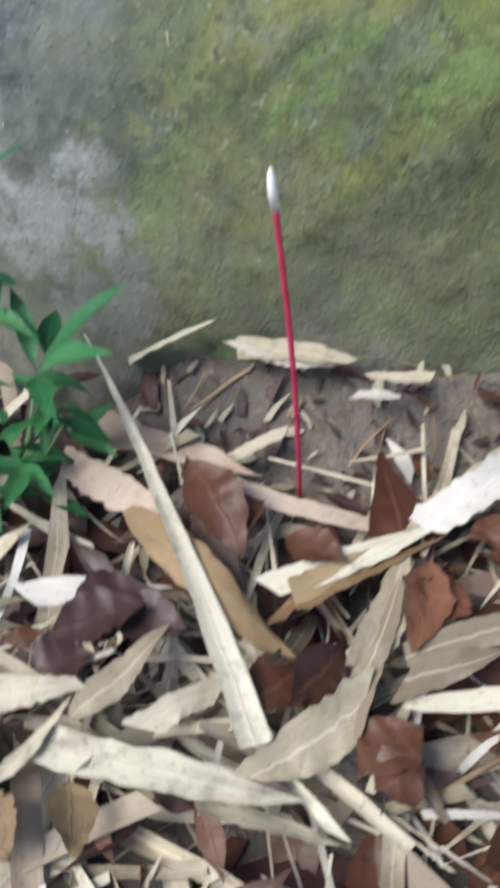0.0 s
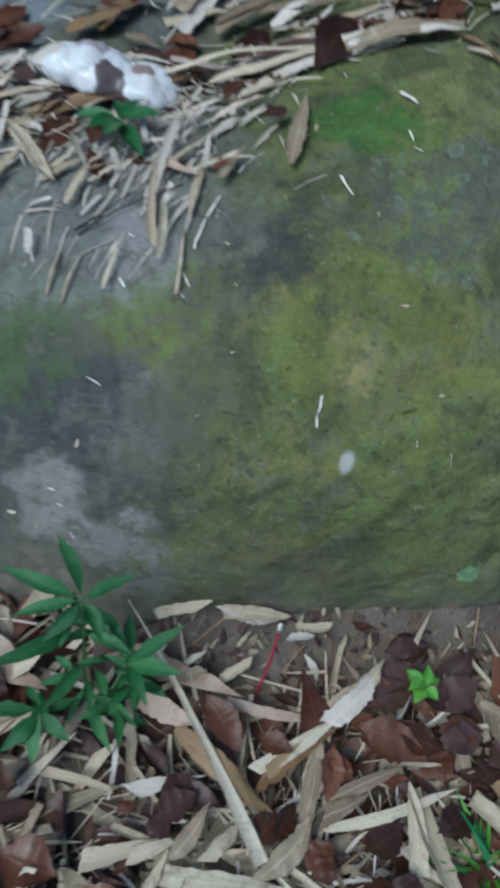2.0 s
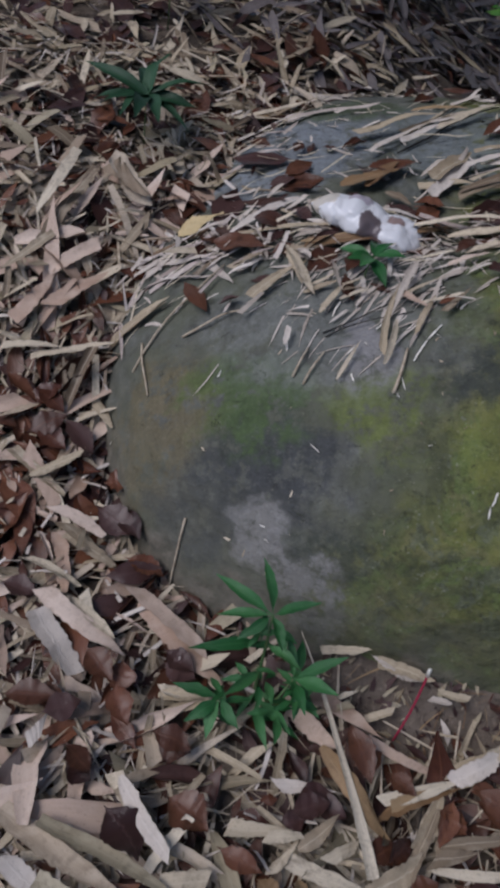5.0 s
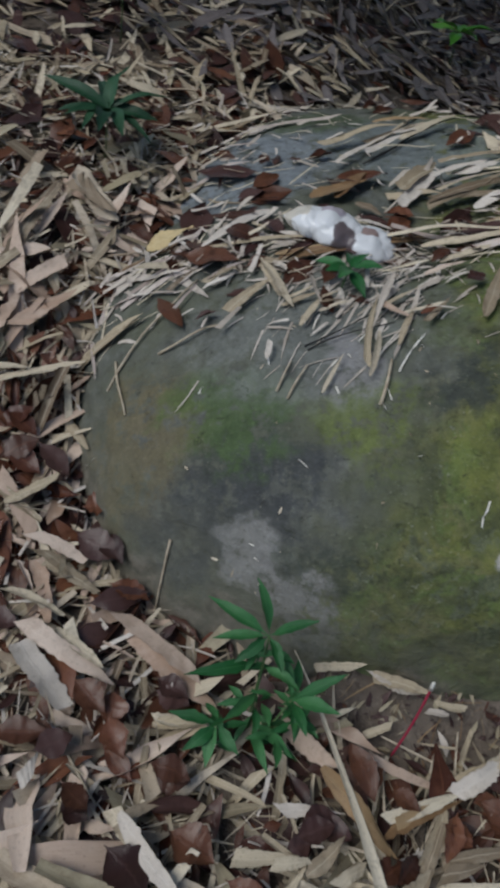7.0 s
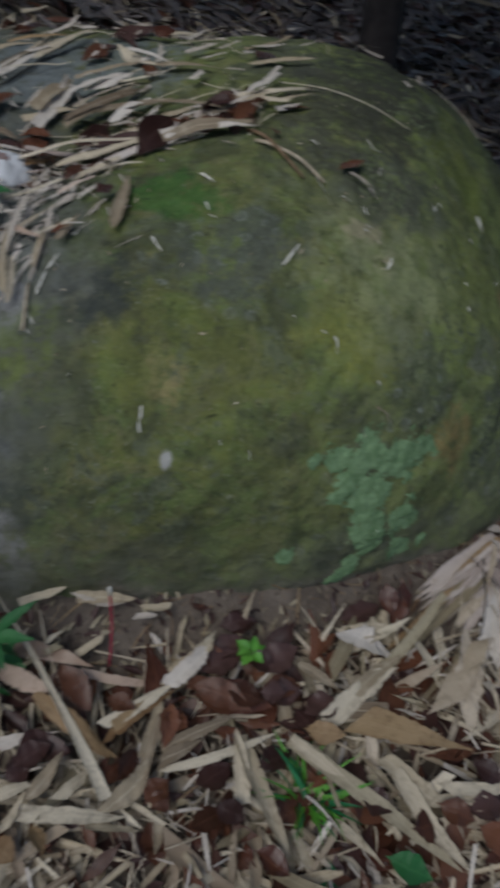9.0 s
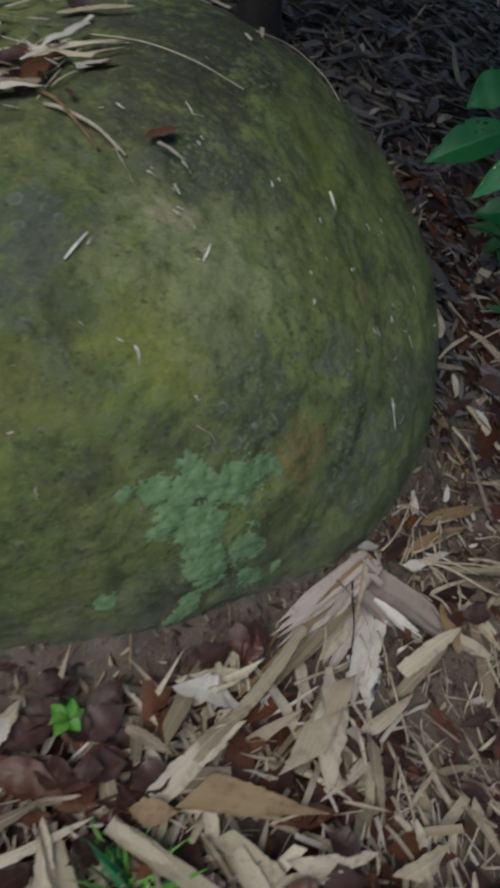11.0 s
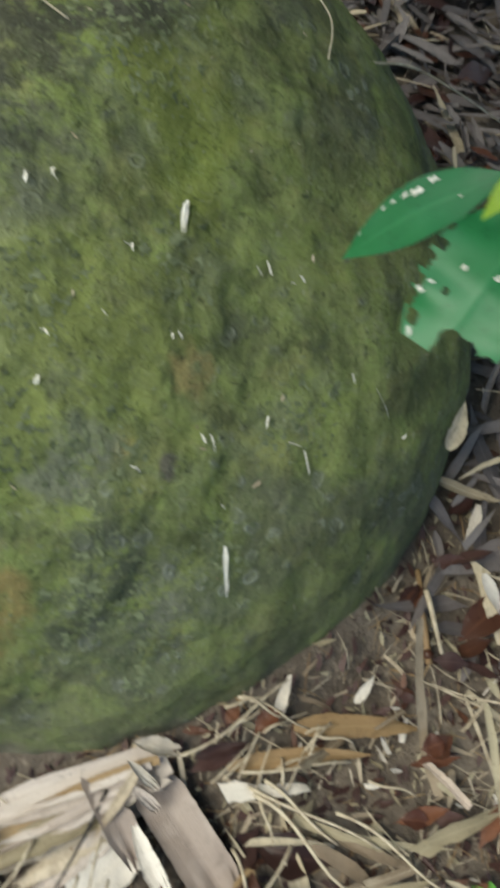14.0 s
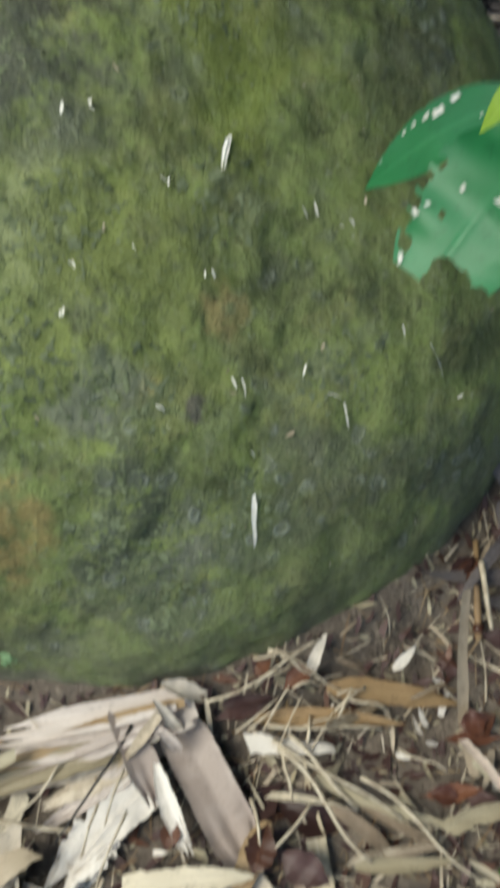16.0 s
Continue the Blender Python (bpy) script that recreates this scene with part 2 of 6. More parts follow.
    moss = k.mix(k.math("MULTIPLY", crust, 0.6), moss, (0.085, 0.094, 0.074))
    disc = k.math("MULTIPLY", k.math("MULTIPLY", crust, k.step(tint.outputs[0], 0.1, 0.4)), k.step(cells.outputs["Distance"], 0.26, 0.40, 1, 0))
    moss = k.mix(k.math("MULTIPLY", disc, 0.6), moss, (0.165, 0.18, 0.145))
    ring = k.math("MULTIPLY", k.math("MULTIPLY", crust, rim), k.math("MULTIPLY", k.step(tint.outputs[0], 0.1, 0.4), k.step(k.noise(70, 4, 0.7), 0.42, 0.56)))
    moss = k.mix(k.math("MULTIPLY", ring, 0.6), moss, (0.30, 0.33, 0.27))
    side = k.step(k.math("SUBTRACT", axes.outputs[0], k.math("MULTIPLY", k.math("SUBTRACT", axes.outputs[2], 0.25), 0.35)), -0.08, 0.03)
    cover = k.math("MULTIPLY", side, k.step(k.noise(7, 5, 0.65), 0.24, 0.46, 0.45, 1))
    colour = k.mix(cover, stone, moss)
    paint = (
        ((-0.30, 0.63, 0.18), 0.13, 0.3, (1, 1, 1.3), (0.175, 0.144, 0.079), 0.7),
        ((-0.15, 0.55, 0.26), 0.108, 0.35, (1.2, 1, 1), (0.062, 0.066, 0.070), 0.85),
        ((-0.22, 0.52, 0.17), 0.09, 0.4, (1.2, 1, 1), (0.068, 0.074, 0.076), 0.8),
        ((-0.04, 0.47, 0.19), 0.06, 0.3, (1.0, 1, 1.4), (0.050, 0.060, 0.052), 0.7),
        ((0.07, 0.64, 0.43), 0.075, 0.3, (1, 1, 1), (0.052, 0.060, 0.056), 0.8),
        ((-0.155, 0.500, 0.205), 0.032, 0.3, (1.2, 1, 1), (0.24, 0.238, 0.236), 0.7),
        ((-0.122, 0.486, 0.196), 0.044, 0.35, (1.2, 1, 1), (0.29, 0.285, 0.28), 0.75),
        ((-0.088, 0.470, 0.180), 0.052, 0.35, (1.2, 1, 1), (0.29, 0.285, 0.28), 0.75),
        ((-0.052, 0.454, 0.162), 0.052, 0.35, (1.2, 1, 1), (0.27, 0.265, 0.26), 0.75),
        ((-0.020, 0.438, 0.140), 0.048, 0.3, (1.3, 1, 1), (0.23, 0.225, 0.21), 0.7),
        ((-0.187, 0.642, 0.305), 0.10, 0.3, (1.2, 1, 1), (0.085, 0.14, 0.040), 0.65),
        ((-0.04, 0.60, 0.375), 0.075, 0.1, (1.6, 1, 1), (0.15, 0.185, 0.05), 0.75),
        ((0.153, 0.765, 0.49), 0.06, 0.3, (1.2, 1, 1), (0.055, 0.145, 0.030), 0.75),
        ((0.16, 0.54, 0.40), 0.11, 0.1, (1.2, 1, 1), (0.20, 0.225, 0.045), 0.35),
        ((0.385, 0.575, 0.45), 0.10, 0.1, (1, 1, 1), (0.265, 0.275, 0.062), 0.6),
        ((0.59, 0.70, 0.45), 0.15, 0.1, (1, 1, 1), (0.255, 0.300, 0.080), 0.5),
        ((0.25, 0.66, 0.49), 0.10, 0.2, (1.4, 0.8, 1), (0.105, 0.116, 0.096), 0.5),
        ((0.145, 0.525, 0.385), 0.045, 0.1, (1, 1, 1), (0.333, 0.263, 0.131), 0.6),
        ((0.45, 0.655, 0.49), 0.15, 0.1, (1, 1, 1), (0.32, 0.345, 0.19), 0.55),
        ((0.425, 0.69, 0.512), 0.05, 0.2, (1, 1, 1), (0.42, 0.36, 0.24), 0.65),
        ((0.690, 0.665, 0.355), 0.014, 0.3, (1, 1, 1.6), (0.12, 0.095, 0.11), 0.7),
        ((0.57, 0.525, 0.30), 0.065, 0.1, (0.8, 1, 1.6), (0.30, 0.225, 0.09), 0.75),
        ((0.685, 0.735, 0.39), 0.034, 0.1, (1, 1, 1), (0.34, 0.27, 0.12), 0.75),
        ((0.66, 0.68, 0.36), 0.03, 0.3, (1, 1, 1.5), (0.350, 0.298, 0.105), 0.5),
        ((0.64, 0.59, 0.28), 0.075, 0.1, (0.6, 1, 2.4), (0.075, 0.085, 0.066), 0.55),
        ((0.70, 0.60, 0.22), 0.06, 0.2, (0.8, 1, 1.3), (0.175, 0.184, 0.149), 0.55),
        ((0.62, 0.66, 0.36), 0.055, 0.2, (0.8, 1, 1.3), (0.193, 0.201, 0.175), 0.55),
        ((0.50, 0.80, 0.51), 0.09, 0.2, (1, 1, 1), (0.131, 0.140, 0.105), 0.6),
        # next seven: greyer moss on the top's back and right, shade painted in
        ((0.50, 1.06, 0.55), 0.15, 0.25, (1.1, 1, 1), (0.058, 0.066, 0.048), 0.75),
        ((0.44, 0.95, 0.55), 0.17, 0.2, (1, 1, 1), (0.078, 0.078, 0.058), 0.8),
        ((0.44, 0.80, 0.535), 0.10, 0.1, (1, 1, 1), (0.092, 0.096, 0.070), 0.6),
        ((0.60, 1.19, 0.53), 0.16, 0.2, (1, 1, 1), (0.070, 0.070, 0.054), 0.8),
        ((0.56, 1.00, 0.54), 0.08, 0.2, (1, 1, 1), (0.082, 0.082, 0.060), 0.6),
        ((0.33, 0.86, 0.545), 0.09, 0.1, (1, 1, 1), (0.092, 0.095, 0.070), 0.6),
        ((0.38, 1.13, 0.55), 0.11, 0.2, (1, 1, 1), (0.080, 0.084, 0.066), 0.7),
        ((0.635, 0.93, 0.49), 0.11, 0.3, (0.6, 1.2, 1), (0.18, 0.22, 0.04), 0.55),
        ((0.42, 0.45, 0.16), 0.07, 0.3, (1, 1, 1), (0.032, 0.045, 0.025), 0.8),
        ((-0.28, 1.2, 0.33), 0.20, 0.5, (1, 1, 1), (0.235, 0.262, 0.290), 0.85),
        ((0.05, 1.25, 0.45), 0.22, 0.3, (1.2, 1, 1), (0.205, 0.235, 0.250), 0.7),
        ((-0.16, 1.36, 0.36), 0.10, 0.4, (1.5, 1, 1), (0.079, 0.105, 0.052), 0.8),
        ((-0.12, 0.74, 0.37), 0.17, 0.2, (1.3, 1, 1), (0.20, 0.21, 0.195), 0.7),
        ((-0.059, 0.667, 0.382), 0.055, 0.2, (0.9, 1, 1), (0.29, 0.28, 0.29), 0.65),
        ((0.147, 0.474, 0.32), 0.013, 0.3, (0.7, 1, 1.5), (0.55, 0.53, 0.53), 0.7),
    )
    painted = 0.0
    for centre, radius, soft, squash, tint, amount in paint:
        share = k.math("MULTIPLY", spot(centre, radius, soft, squash), amount)
        colour = k.mix(share, colour, tint)
        painted = k.math("MAXIMUM", painted, share)
    # darker in the hollows of each painted patch, paler on its grains
    pale = k.step(fine, 0.5, 0.75, 0, 0.45)
    shade = k.math("ADD", k.math("MULTIPLY", k.step(mid, 0.3, 0.7, 0.75, 1.0), k.math("SUBTRACT", 1.0, pale)), k.math("MULTIPLY", pale, 1.7))
    tone = k.add("ShaderNodeCombineXYZ")
    for axis in range(3):
        k.put(tone, axis, shade)
    colour = k.mix(painted, colour, tone.outputs[0], "MULTIPLY")
    # grain over everything: pits, dark hollows, pale crumbs and dust
    hollows = k.step(k.noise(52, 6, 0.78, None, 0.6), 0.59, 0.67, 0, 0.7)
    colour = k.mix(hollows, colour, (0.036, 0.040, 0.026))
    crumbs = k.step(k.noise(66, 6, 0.8, None, 0.8), 0.56, 0.66, 0, 0.75)
    colour = k.mix(k.math("MULTIPLY", crumbs, k.step(axes.outputs[0], 0.05, 0.55, 0.2, 1.0)), colour, k.mix(side, (0.15, 0.155, 0.16), (0.25, 0.275, 0.145)))
    colour = k.mix(k.step(k.noise(75, 5, 0.7), 0.32, 0.50, 0.28, 0), colour, (0.35, 0.36, 0.33), "MULTIPLY")
    colour = k.mix(k.step(k.noise(210, 2), 0.66, 0.76, 0, 0.25), colour, (0.34, 0.34, 0.26))
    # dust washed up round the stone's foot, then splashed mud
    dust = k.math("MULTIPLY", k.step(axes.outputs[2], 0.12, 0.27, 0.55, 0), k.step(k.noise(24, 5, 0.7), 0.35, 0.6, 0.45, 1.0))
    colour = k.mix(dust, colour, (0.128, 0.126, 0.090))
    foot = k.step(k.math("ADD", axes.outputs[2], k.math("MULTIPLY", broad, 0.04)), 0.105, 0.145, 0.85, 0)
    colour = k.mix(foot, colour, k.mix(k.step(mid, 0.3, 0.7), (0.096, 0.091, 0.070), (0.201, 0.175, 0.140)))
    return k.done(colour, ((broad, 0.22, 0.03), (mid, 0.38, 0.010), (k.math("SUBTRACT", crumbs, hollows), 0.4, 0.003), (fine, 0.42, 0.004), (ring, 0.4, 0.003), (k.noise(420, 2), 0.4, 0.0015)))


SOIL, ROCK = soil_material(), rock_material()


# ---- the stone's form and the lie of the ground ----
CX, CY = 0.2897, 0.9955
SWELL = ((0, 0, 1, 0.001), (0, 1, 0, 0.093), (0, 1, 1, -0.07), (0, 2, 0, 0.563), (0, 2, 1, -0.337), (0, 3, 0, -0.016), (0, 3, 1, -0.18), (0, 4, 0, -0.505),
         (1, 0, 0, 0.118), (1, 0, 1, 0.133), (1, 1, 0, 0.767), (1, 1, 1, -0.42), (1, 2, 0, -0.169), (1, 2, 1, -0.192), (1, 3, 0, -0.801), (2, 0, 0, -0.918))
SWELL += ((2, 0, 1, 0.629), (2, 1, 0, -0.412), (2, 1, 1, 0.724), (2, 2, 0, 0.137), (3, 0, 0, -0.108), (3, 0, 1, -0.322), (3, 1, 0, -0.733), (4, 0, 0, 0.84))
LOBES = ((-0.055, 0.1323), (0.0148, -0.0358), (0.045, 0.0096), (-0.0232, 0.0168))


def stone(p):
    """Below 0 inside the stone, above outside: a lumpy rounded block with a leaning top."""
    d = p - np.array([CX, CY, 0.0])
    th, r = np.arctan2(d[..., 1], d[..., 0]), np.hypot(d[..., 0], d[..., 1])
    reach = 0.7707 + sum(a * np.cos((i + 1) * th) + b * np.sin((i + 1) * th) for i, (a, b) in enumerate(LOBES))
    tall = np.maximum(0.5871 + 0.1052 * d[..., 0] - 0.1138 * d[..., 1], 0.1)
    power = 2.166
    f = ((r / reach) ** power + (np.maximum(p[..., 2] + 0.0643, 0) / tall) ** power + 1e-9) ** (1 / power)
    n = d / np.linalg.norm(d, axis=-1, keepdims=True)
    return f / (1 + sum(k * n[..., 0] ** a * n[..., 1] ** b * n[..., 2] ** c for a, b, c, k in SWELL)) - 1


def smooth(t):
    u = np.clip(t, 0, 1)
    return u * u * (3 - 2 * u)


def litter_top(x, y):
    return 0.062 + 0.25 * smooth((y - 0.5) / 0.65) * (0.3 + 0.7 * smooth((0.25 - x) / 0.6))


def cover(x, y):
    """How thickly the litter lies: thin on the bare earth along the stone's foot and on the far flank."""
    x, y = np.asarray(x, float), np.asarray(y, float)
    f = stone(np.stack([x, y, np.full_like(x, 0.075)], -1))
    bare = (1 - smooth((f - 0.085) / 0.10)) * smooth((x + 0.04) / 0.08)
    flank = smooth((x - 0.62) / 0.08) * (1 - smooth((y - 0.62) / 0.3)) * smooth((y - 0.25) / 0.12)
    return np.clip(1 - 0.95 * bare, 0.03, 1) * (1 - 0.75 * flank)


def bank(x, y):
    """Earth washed up against the stone's foot along its near side."""
    x, y = np.asarray(x, float), np.asarray(y, float)
    f = stone(np.stack([x, y, np.full_like(x, 0.10)], -1))
    return 0.042 * (1 - smooth((f + 0.02) / 0.13)) * smooth((x + 0.12) / 0.14) * (1 - smooth((x - 0.90) / 0.10)) * (y < 1.0)


def soil(x, y):
    return litter_top(x, y) - 0.026 * smooth(cover(x, y)) + bank(x, y)


def mesh_from(name, verts, faces, material, uvs=None, smooth_faces=True):
    me = bpy.data.meshes.new(name)
    me.from_pydata(np.asarray(verts).tolist(), [], np.asarray(faces).tolist())
    me.materials.append(material)
    if uvs is not None:
        layer = me.uv_layers.new(name="UVMap")
        layer.data.foreach_set("uv", np.asarray(uvs, float).ravel())
    me.polygons.foreach_set("use_smooth", np.full(len(me.polygons), smooth_faces))
    me.update()
    return me


def part(name, me, parent, label=""):
    ob = new(name, me)
    ob.parent = parent
    return tagged(ob, label)


def grid_faces(rows, cols, wrap=False):
    i, j = np.meshgrid(np.arange(rows - 1), np.arange(cols if wrap else cols - 1), indexing="ij")
    k = (j + 1) % cols
    return np.stack([i * cols + j, i * cols + k, (i + 1) * cols + k, (i + 1) * cols + j], -1).reshape(-1, 4)


def bumps(p, scale, amount, octaves=4):
    return np.array([noise.fractal(Vector(q) * scale, 1.0, 2.0, octaves) for q in p]) * amount


def build_ground():
    # one sheet: fine near the stone, coarser towards the distance
    def line(lo, hi, mid):
        near = np.arange(lo, hi + 1e-6, 0.02)
        far = mid * np.geomspace(1, 40, 24)
        return np.concatenate([(lo - (far - mid))[::-1][:-1], near, (hi + (far - mid))[1:]])
    xs, ys = line(-2.2, 2.6, 1.0), line(-0.9, 4.2, 1.0)
    x, y = np.meshgrid(xs, ys)
    z = soil(x, y)
    p = np.stack([x.ravel(), y.ravel(), z.ravel()], -1)
    p[:, 2] += bumps(p * [1, 1, 0], 9, 0.006) + bumps(p * [1, 1, 0], 40, 0.002, 3)
    me = mesh_from("ground", p, grid_faces(len(ys), len(xs)), SOIL)
    return tagged(new("ground", me), "damp dark forest soil under dry leaf litter", "ground", kind="structure")


def build_boulder():
    rows, cols = 210, 540
    el = np.radians(np.linspace(-16, 89.6, rows))
    az = np.linspace(0, 2 * np.pi, cols, endpoint=False)
    e, a = np.meshgrid(el, az, indexing="ij")
    n = np.stack([np.cos(e) * np.cos(a), np.cos(e) * np.sin(a), np.sin(e)], -1).reshape(-1, 3)
    lo, hi = np.full(len(n), 0.15), np.full(len(n), 1.6)
    base = np.array([CX, CY, 0.0])
    for _ in range(40):
        mid = (lo + hi) / 2
        inside = stone(base + mid[:, None] * n) < 0
        lo, hi = np.where(inside, mid, lo), np.where(inside, hi, mid)
    p = base + lo[:, None] * n
    pits = np.minimum(bumps(p + 3.1, 34, 1.0, 3) + 0.15, 0) * 0.004
    p += n * (bumps(p, 5, 0.010, 3) + bumps(p, 22, 0.0034, 4) + bumps(p, 70, 0.0011, 3) + pits)[:, None]
    top = base + np.array([0, 0, np.mean(p[-cols:, 2])])
    verts = np.vstack([p, top[None]])
    quads = grid_faces(rows, cols, True).tolist()
    last = (rows - 1) * cols
    me = bpy.data.meshes.new("boulder")
    me.from_pydata(verts.tolist(), [], quads + [[last + j, last + (j + 1) % cols, len(p)] for j in range(cols)])
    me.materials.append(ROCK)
    me.polygons.foreach_set("use_smooth", np.full(len(me.polygons), True))
    me.update()
    return tagged(new("boulder", me), "large rounded boulder covered in olive-green moss and grey lichen", "boulder")


ground = build_ground()
boulder = build_boulder()


def tree_of(*obs):
    v, f = [], []
    for ob in obs:
        base = len(v)
        v += [tuple(q.co) for q in ob.data.vertices]
        f += [tuple(base + i for i in q.vertices) for q in ob.data.polygons]
    return BVHTree.FromPolygons(v, f)


UNDER = tree_of(ground, boulder)


def support(x, y):
    """The height of ground or stone at a place."""
    hit = UNDER.ray_cast(Vector((x, y, 3)), Vector((0, 0, -1)))[0]
    return hit.z if hit else 0.0


GX, GY = np.arange(-2.3, 2.7, 0.02), np.arange(-1.0, 4.3, 0.02)
HEIGHT = np.array([[support(x, y) for x in GX] for y in GY])


def height(x, y):
    """The same over a grid, for many places at once."""
    u, v = np.clip((np.asarray(x) - GX[0]) / 0.02, 0, len(GX) - 2), np.clip((np.asarray(y) - GY[0]) / 0.02, 0, len(GY) - 2)
    i, j = u.astype(int), v.astype(int)
    u, v = u - i, v - j
    h = HEIGHT
    return h[j, i] * (1 - u) * (1 - v) + h[j, i + 1] * u * (1 - v) + h[j + 1, i] * (1 - u) * v + h[j + 1, i + 1] * u * v


# ---- leaves ----
def outline(s, form):
    """Half width along a leaf, 0 to 1, for each form."""
    s = np.clip(s, 0, 1)
    if form == "lance":
        return np.clip(3.0 * (s + 0.02) ** 0.6 * (1 - s) ** 1.15, 0.02, 1)
    if form == "strap":
        return np.clip(np.minimum(1, 3 * s + 0.80) * np.minimum(1, 1.8 * (1 - s) + 0.45), 0.05, 1)
    if form == "splinter":
        return np.clip((0.75 + 1.2 * s) * (1 - s) ** 0.75, 0.03, 1)
    if form == "fan":
        return 0.35 + 0.65 * np.minimum(1, 1.6 * s)
    if form == "blunt":
        return np.clip(np.sin(np.pi * np.clip(s * 0.80, 0, 1) ** 0.9) ** 0.8, 0.03, 1)
    if form == "ovate":
        return np.clip(np.sin(np.pi * np.clip((s - 0.08) / 0.92, 0, 1) ** 0.85) ** 1.05, 0.03, 1)
    return np.clip(1 - 0.9 * np.abs(2 * s - 0.7), 0.05, 1)


def floor_height(x, y):
    """The soil alone, also beneath the stone's edge."""
    return soil(x, y) + 0.003


def leaves(a, b, width, form, lift, curl, arch, rng, segs=8, across=5, rag=0.0, rest=height, yaw=0.0, crumple=0.12, face=(0, 0, 1), loose=12.0, sway=0.022, torn=0.0):
    """Leaf blades from a to b (N x 3, base to tip) as one stack of verts, faces and uvs. curl: how far the edges turn up;
    arch: the rise of the middle over its length. rest: the height of what lies beneath, which every point keeps clear of, or None; crumple: how wrinkled it is; torn: the share of blades with a broken end."""
    a, b = np.atleast_2d(a).astype(float), np.atleast_2d(b).astype(float)
    n = len(a)
    s, u = np.linspace(0, 1, segs + 1), np.linspace(-1, 1, across)
    along = b - a
    length = np.linalg.norm(along, axis=1, keepdims=True)
    way = along / length
    side = np.cross(way, np.array(face, float))
    side /= np.maximum(np.linalg.norm(side, axis=1, keepdims=True), 1e-6)
    up = np.cross(side, way)
    roll = np.radians(rng.normal(0, loose, (n, 1)) + yaw)
    side, up = side * np.cos(roll) + up * np.sin(roll), up * np.cos(roll) - side * np.sin(roll)
    cut = np.where(rng.uniform(0, 1, (2, n, 1)) < torn, rng.uniform(0.08, 0.5, (2, n, 1)), 0.0)
    half = (np.reshape(width, (-1, 1)) / 2) * outline(cut[0] + (1 - cut[0] - 0.6 * cut[1]) * s[None], form)
    bow = rng.normal(0, sway, (n, 1)) * length * np.sin(np.pi * s)[None]
    if rag:
        half = half * (1 + rng.normal(0, rag, half.shape))
        bow = bow + half * rng.normal(0, rag, half.shape)
    rise = np.reshape(arch, (-1, 1)) * length * np.sin(np.pi * s)[None] + rng.normal(0, 0.008, (n, 1)) * length * np.sin(3 * np.pi * s)[None]
    mid = a[:, None] + along[:, None] * s[None, :, None] + side[:, None] * bow[..., None] + up[:, None] * rise[..., None]
    twist = np.radians(rng.normal(0, 18, (n, 1))) * (s[None] - 0.5)
    sd = side[:, None] * np.cos(twist)[..., None] + up[:, None] * np.sin(twist)[..., None]
    ud = up[:, None] * np.cos(twist)[..., None] - side[:, None] * np.sin(twist)[..., None]
    c = np.reshape(curl, (-1, 1, 1)) * np.ones((n, segs + 1, 1))
    ang = c * u[None, None]
    flat = np.where(np.abs(c) < 1e-3, u[None, None], np.sin(ang) / np.where(np.abs(c) < 1e-3, 1, c))
    turned = np.where(np.abs(c) < 1e-3, 0, (1 - np.cos(ang)) / np.where(np.abs(c) < 1e-3, 1, c))
    turned = turned + rng.uniform(-0.12, 0.24, (n, 1, 1)) * np.abs(u)[None, None]
    p = mid[:, :, None] + sd[:, :, None] * (half[:, :, None] * flat)[..., None] + ud[:, :, None] * (half[:, :, None] * turned)[..., None]
    if form == "strap" or torn:
        # broken slantwise at both ends
        slant = rng.normal(0, 0.9, (2, n, 1, 1)) * (half.max(1) / length[:, 0])[:, None, None]
        if form != "strap":
            slant = slant * (cut > 0)[..., None]
        p = p + along[:, None, None] * ((slant[0] * (1 - s[None, :, None]) + slant[1] * s[None, :, None]) * u[None, None])[..., None]
    if crumple:
        ph = rng.uniform(0, 6.28, (4, n, 1, 1))
        k1, k2 = rng.uniform(0.8, 2.2, (n, 1, 1)), rng.uniform(2.5, 4.5, (n, 1, 1))
        wave = np.sin(6.28 * k1 * s[None, :, None] + ph[0] + 1.7 * u[None, None] * np.sin(ph[2])) + 0.55 * np.sin(6.28 * k2 * s[None, :, None] + ph[1] - 2.4 * u[None, None] * np.sin(ph[3]))
        p = p + ud[:, :, None] * (crumple * half.max(1)[:, None, None] * wave * (0.35 + np.abs(u))[None, None])[..., None]
    if rest is not None:
        p[..., 2] = np.maximum(p[..., 2], rest(p[..., 0], p[..., 1]) + np.reshape(lift, (-1, 1, 1)))
    one = grid_faces(segs + 1, across)
    faces = (one[None] + (np.arange(n) * (segs + 1) * across)[:, None, None]).reshape(-1, 4)
    uu, vv = np.meshgrid((u + 1) / 2, s)
    uv = np.stack([uu, vv], -1).reshape(-1, 2)
    return p.reshape(-1, 3), faces, np.tile(uv[one].reshape(-1, 2), (n, 1))


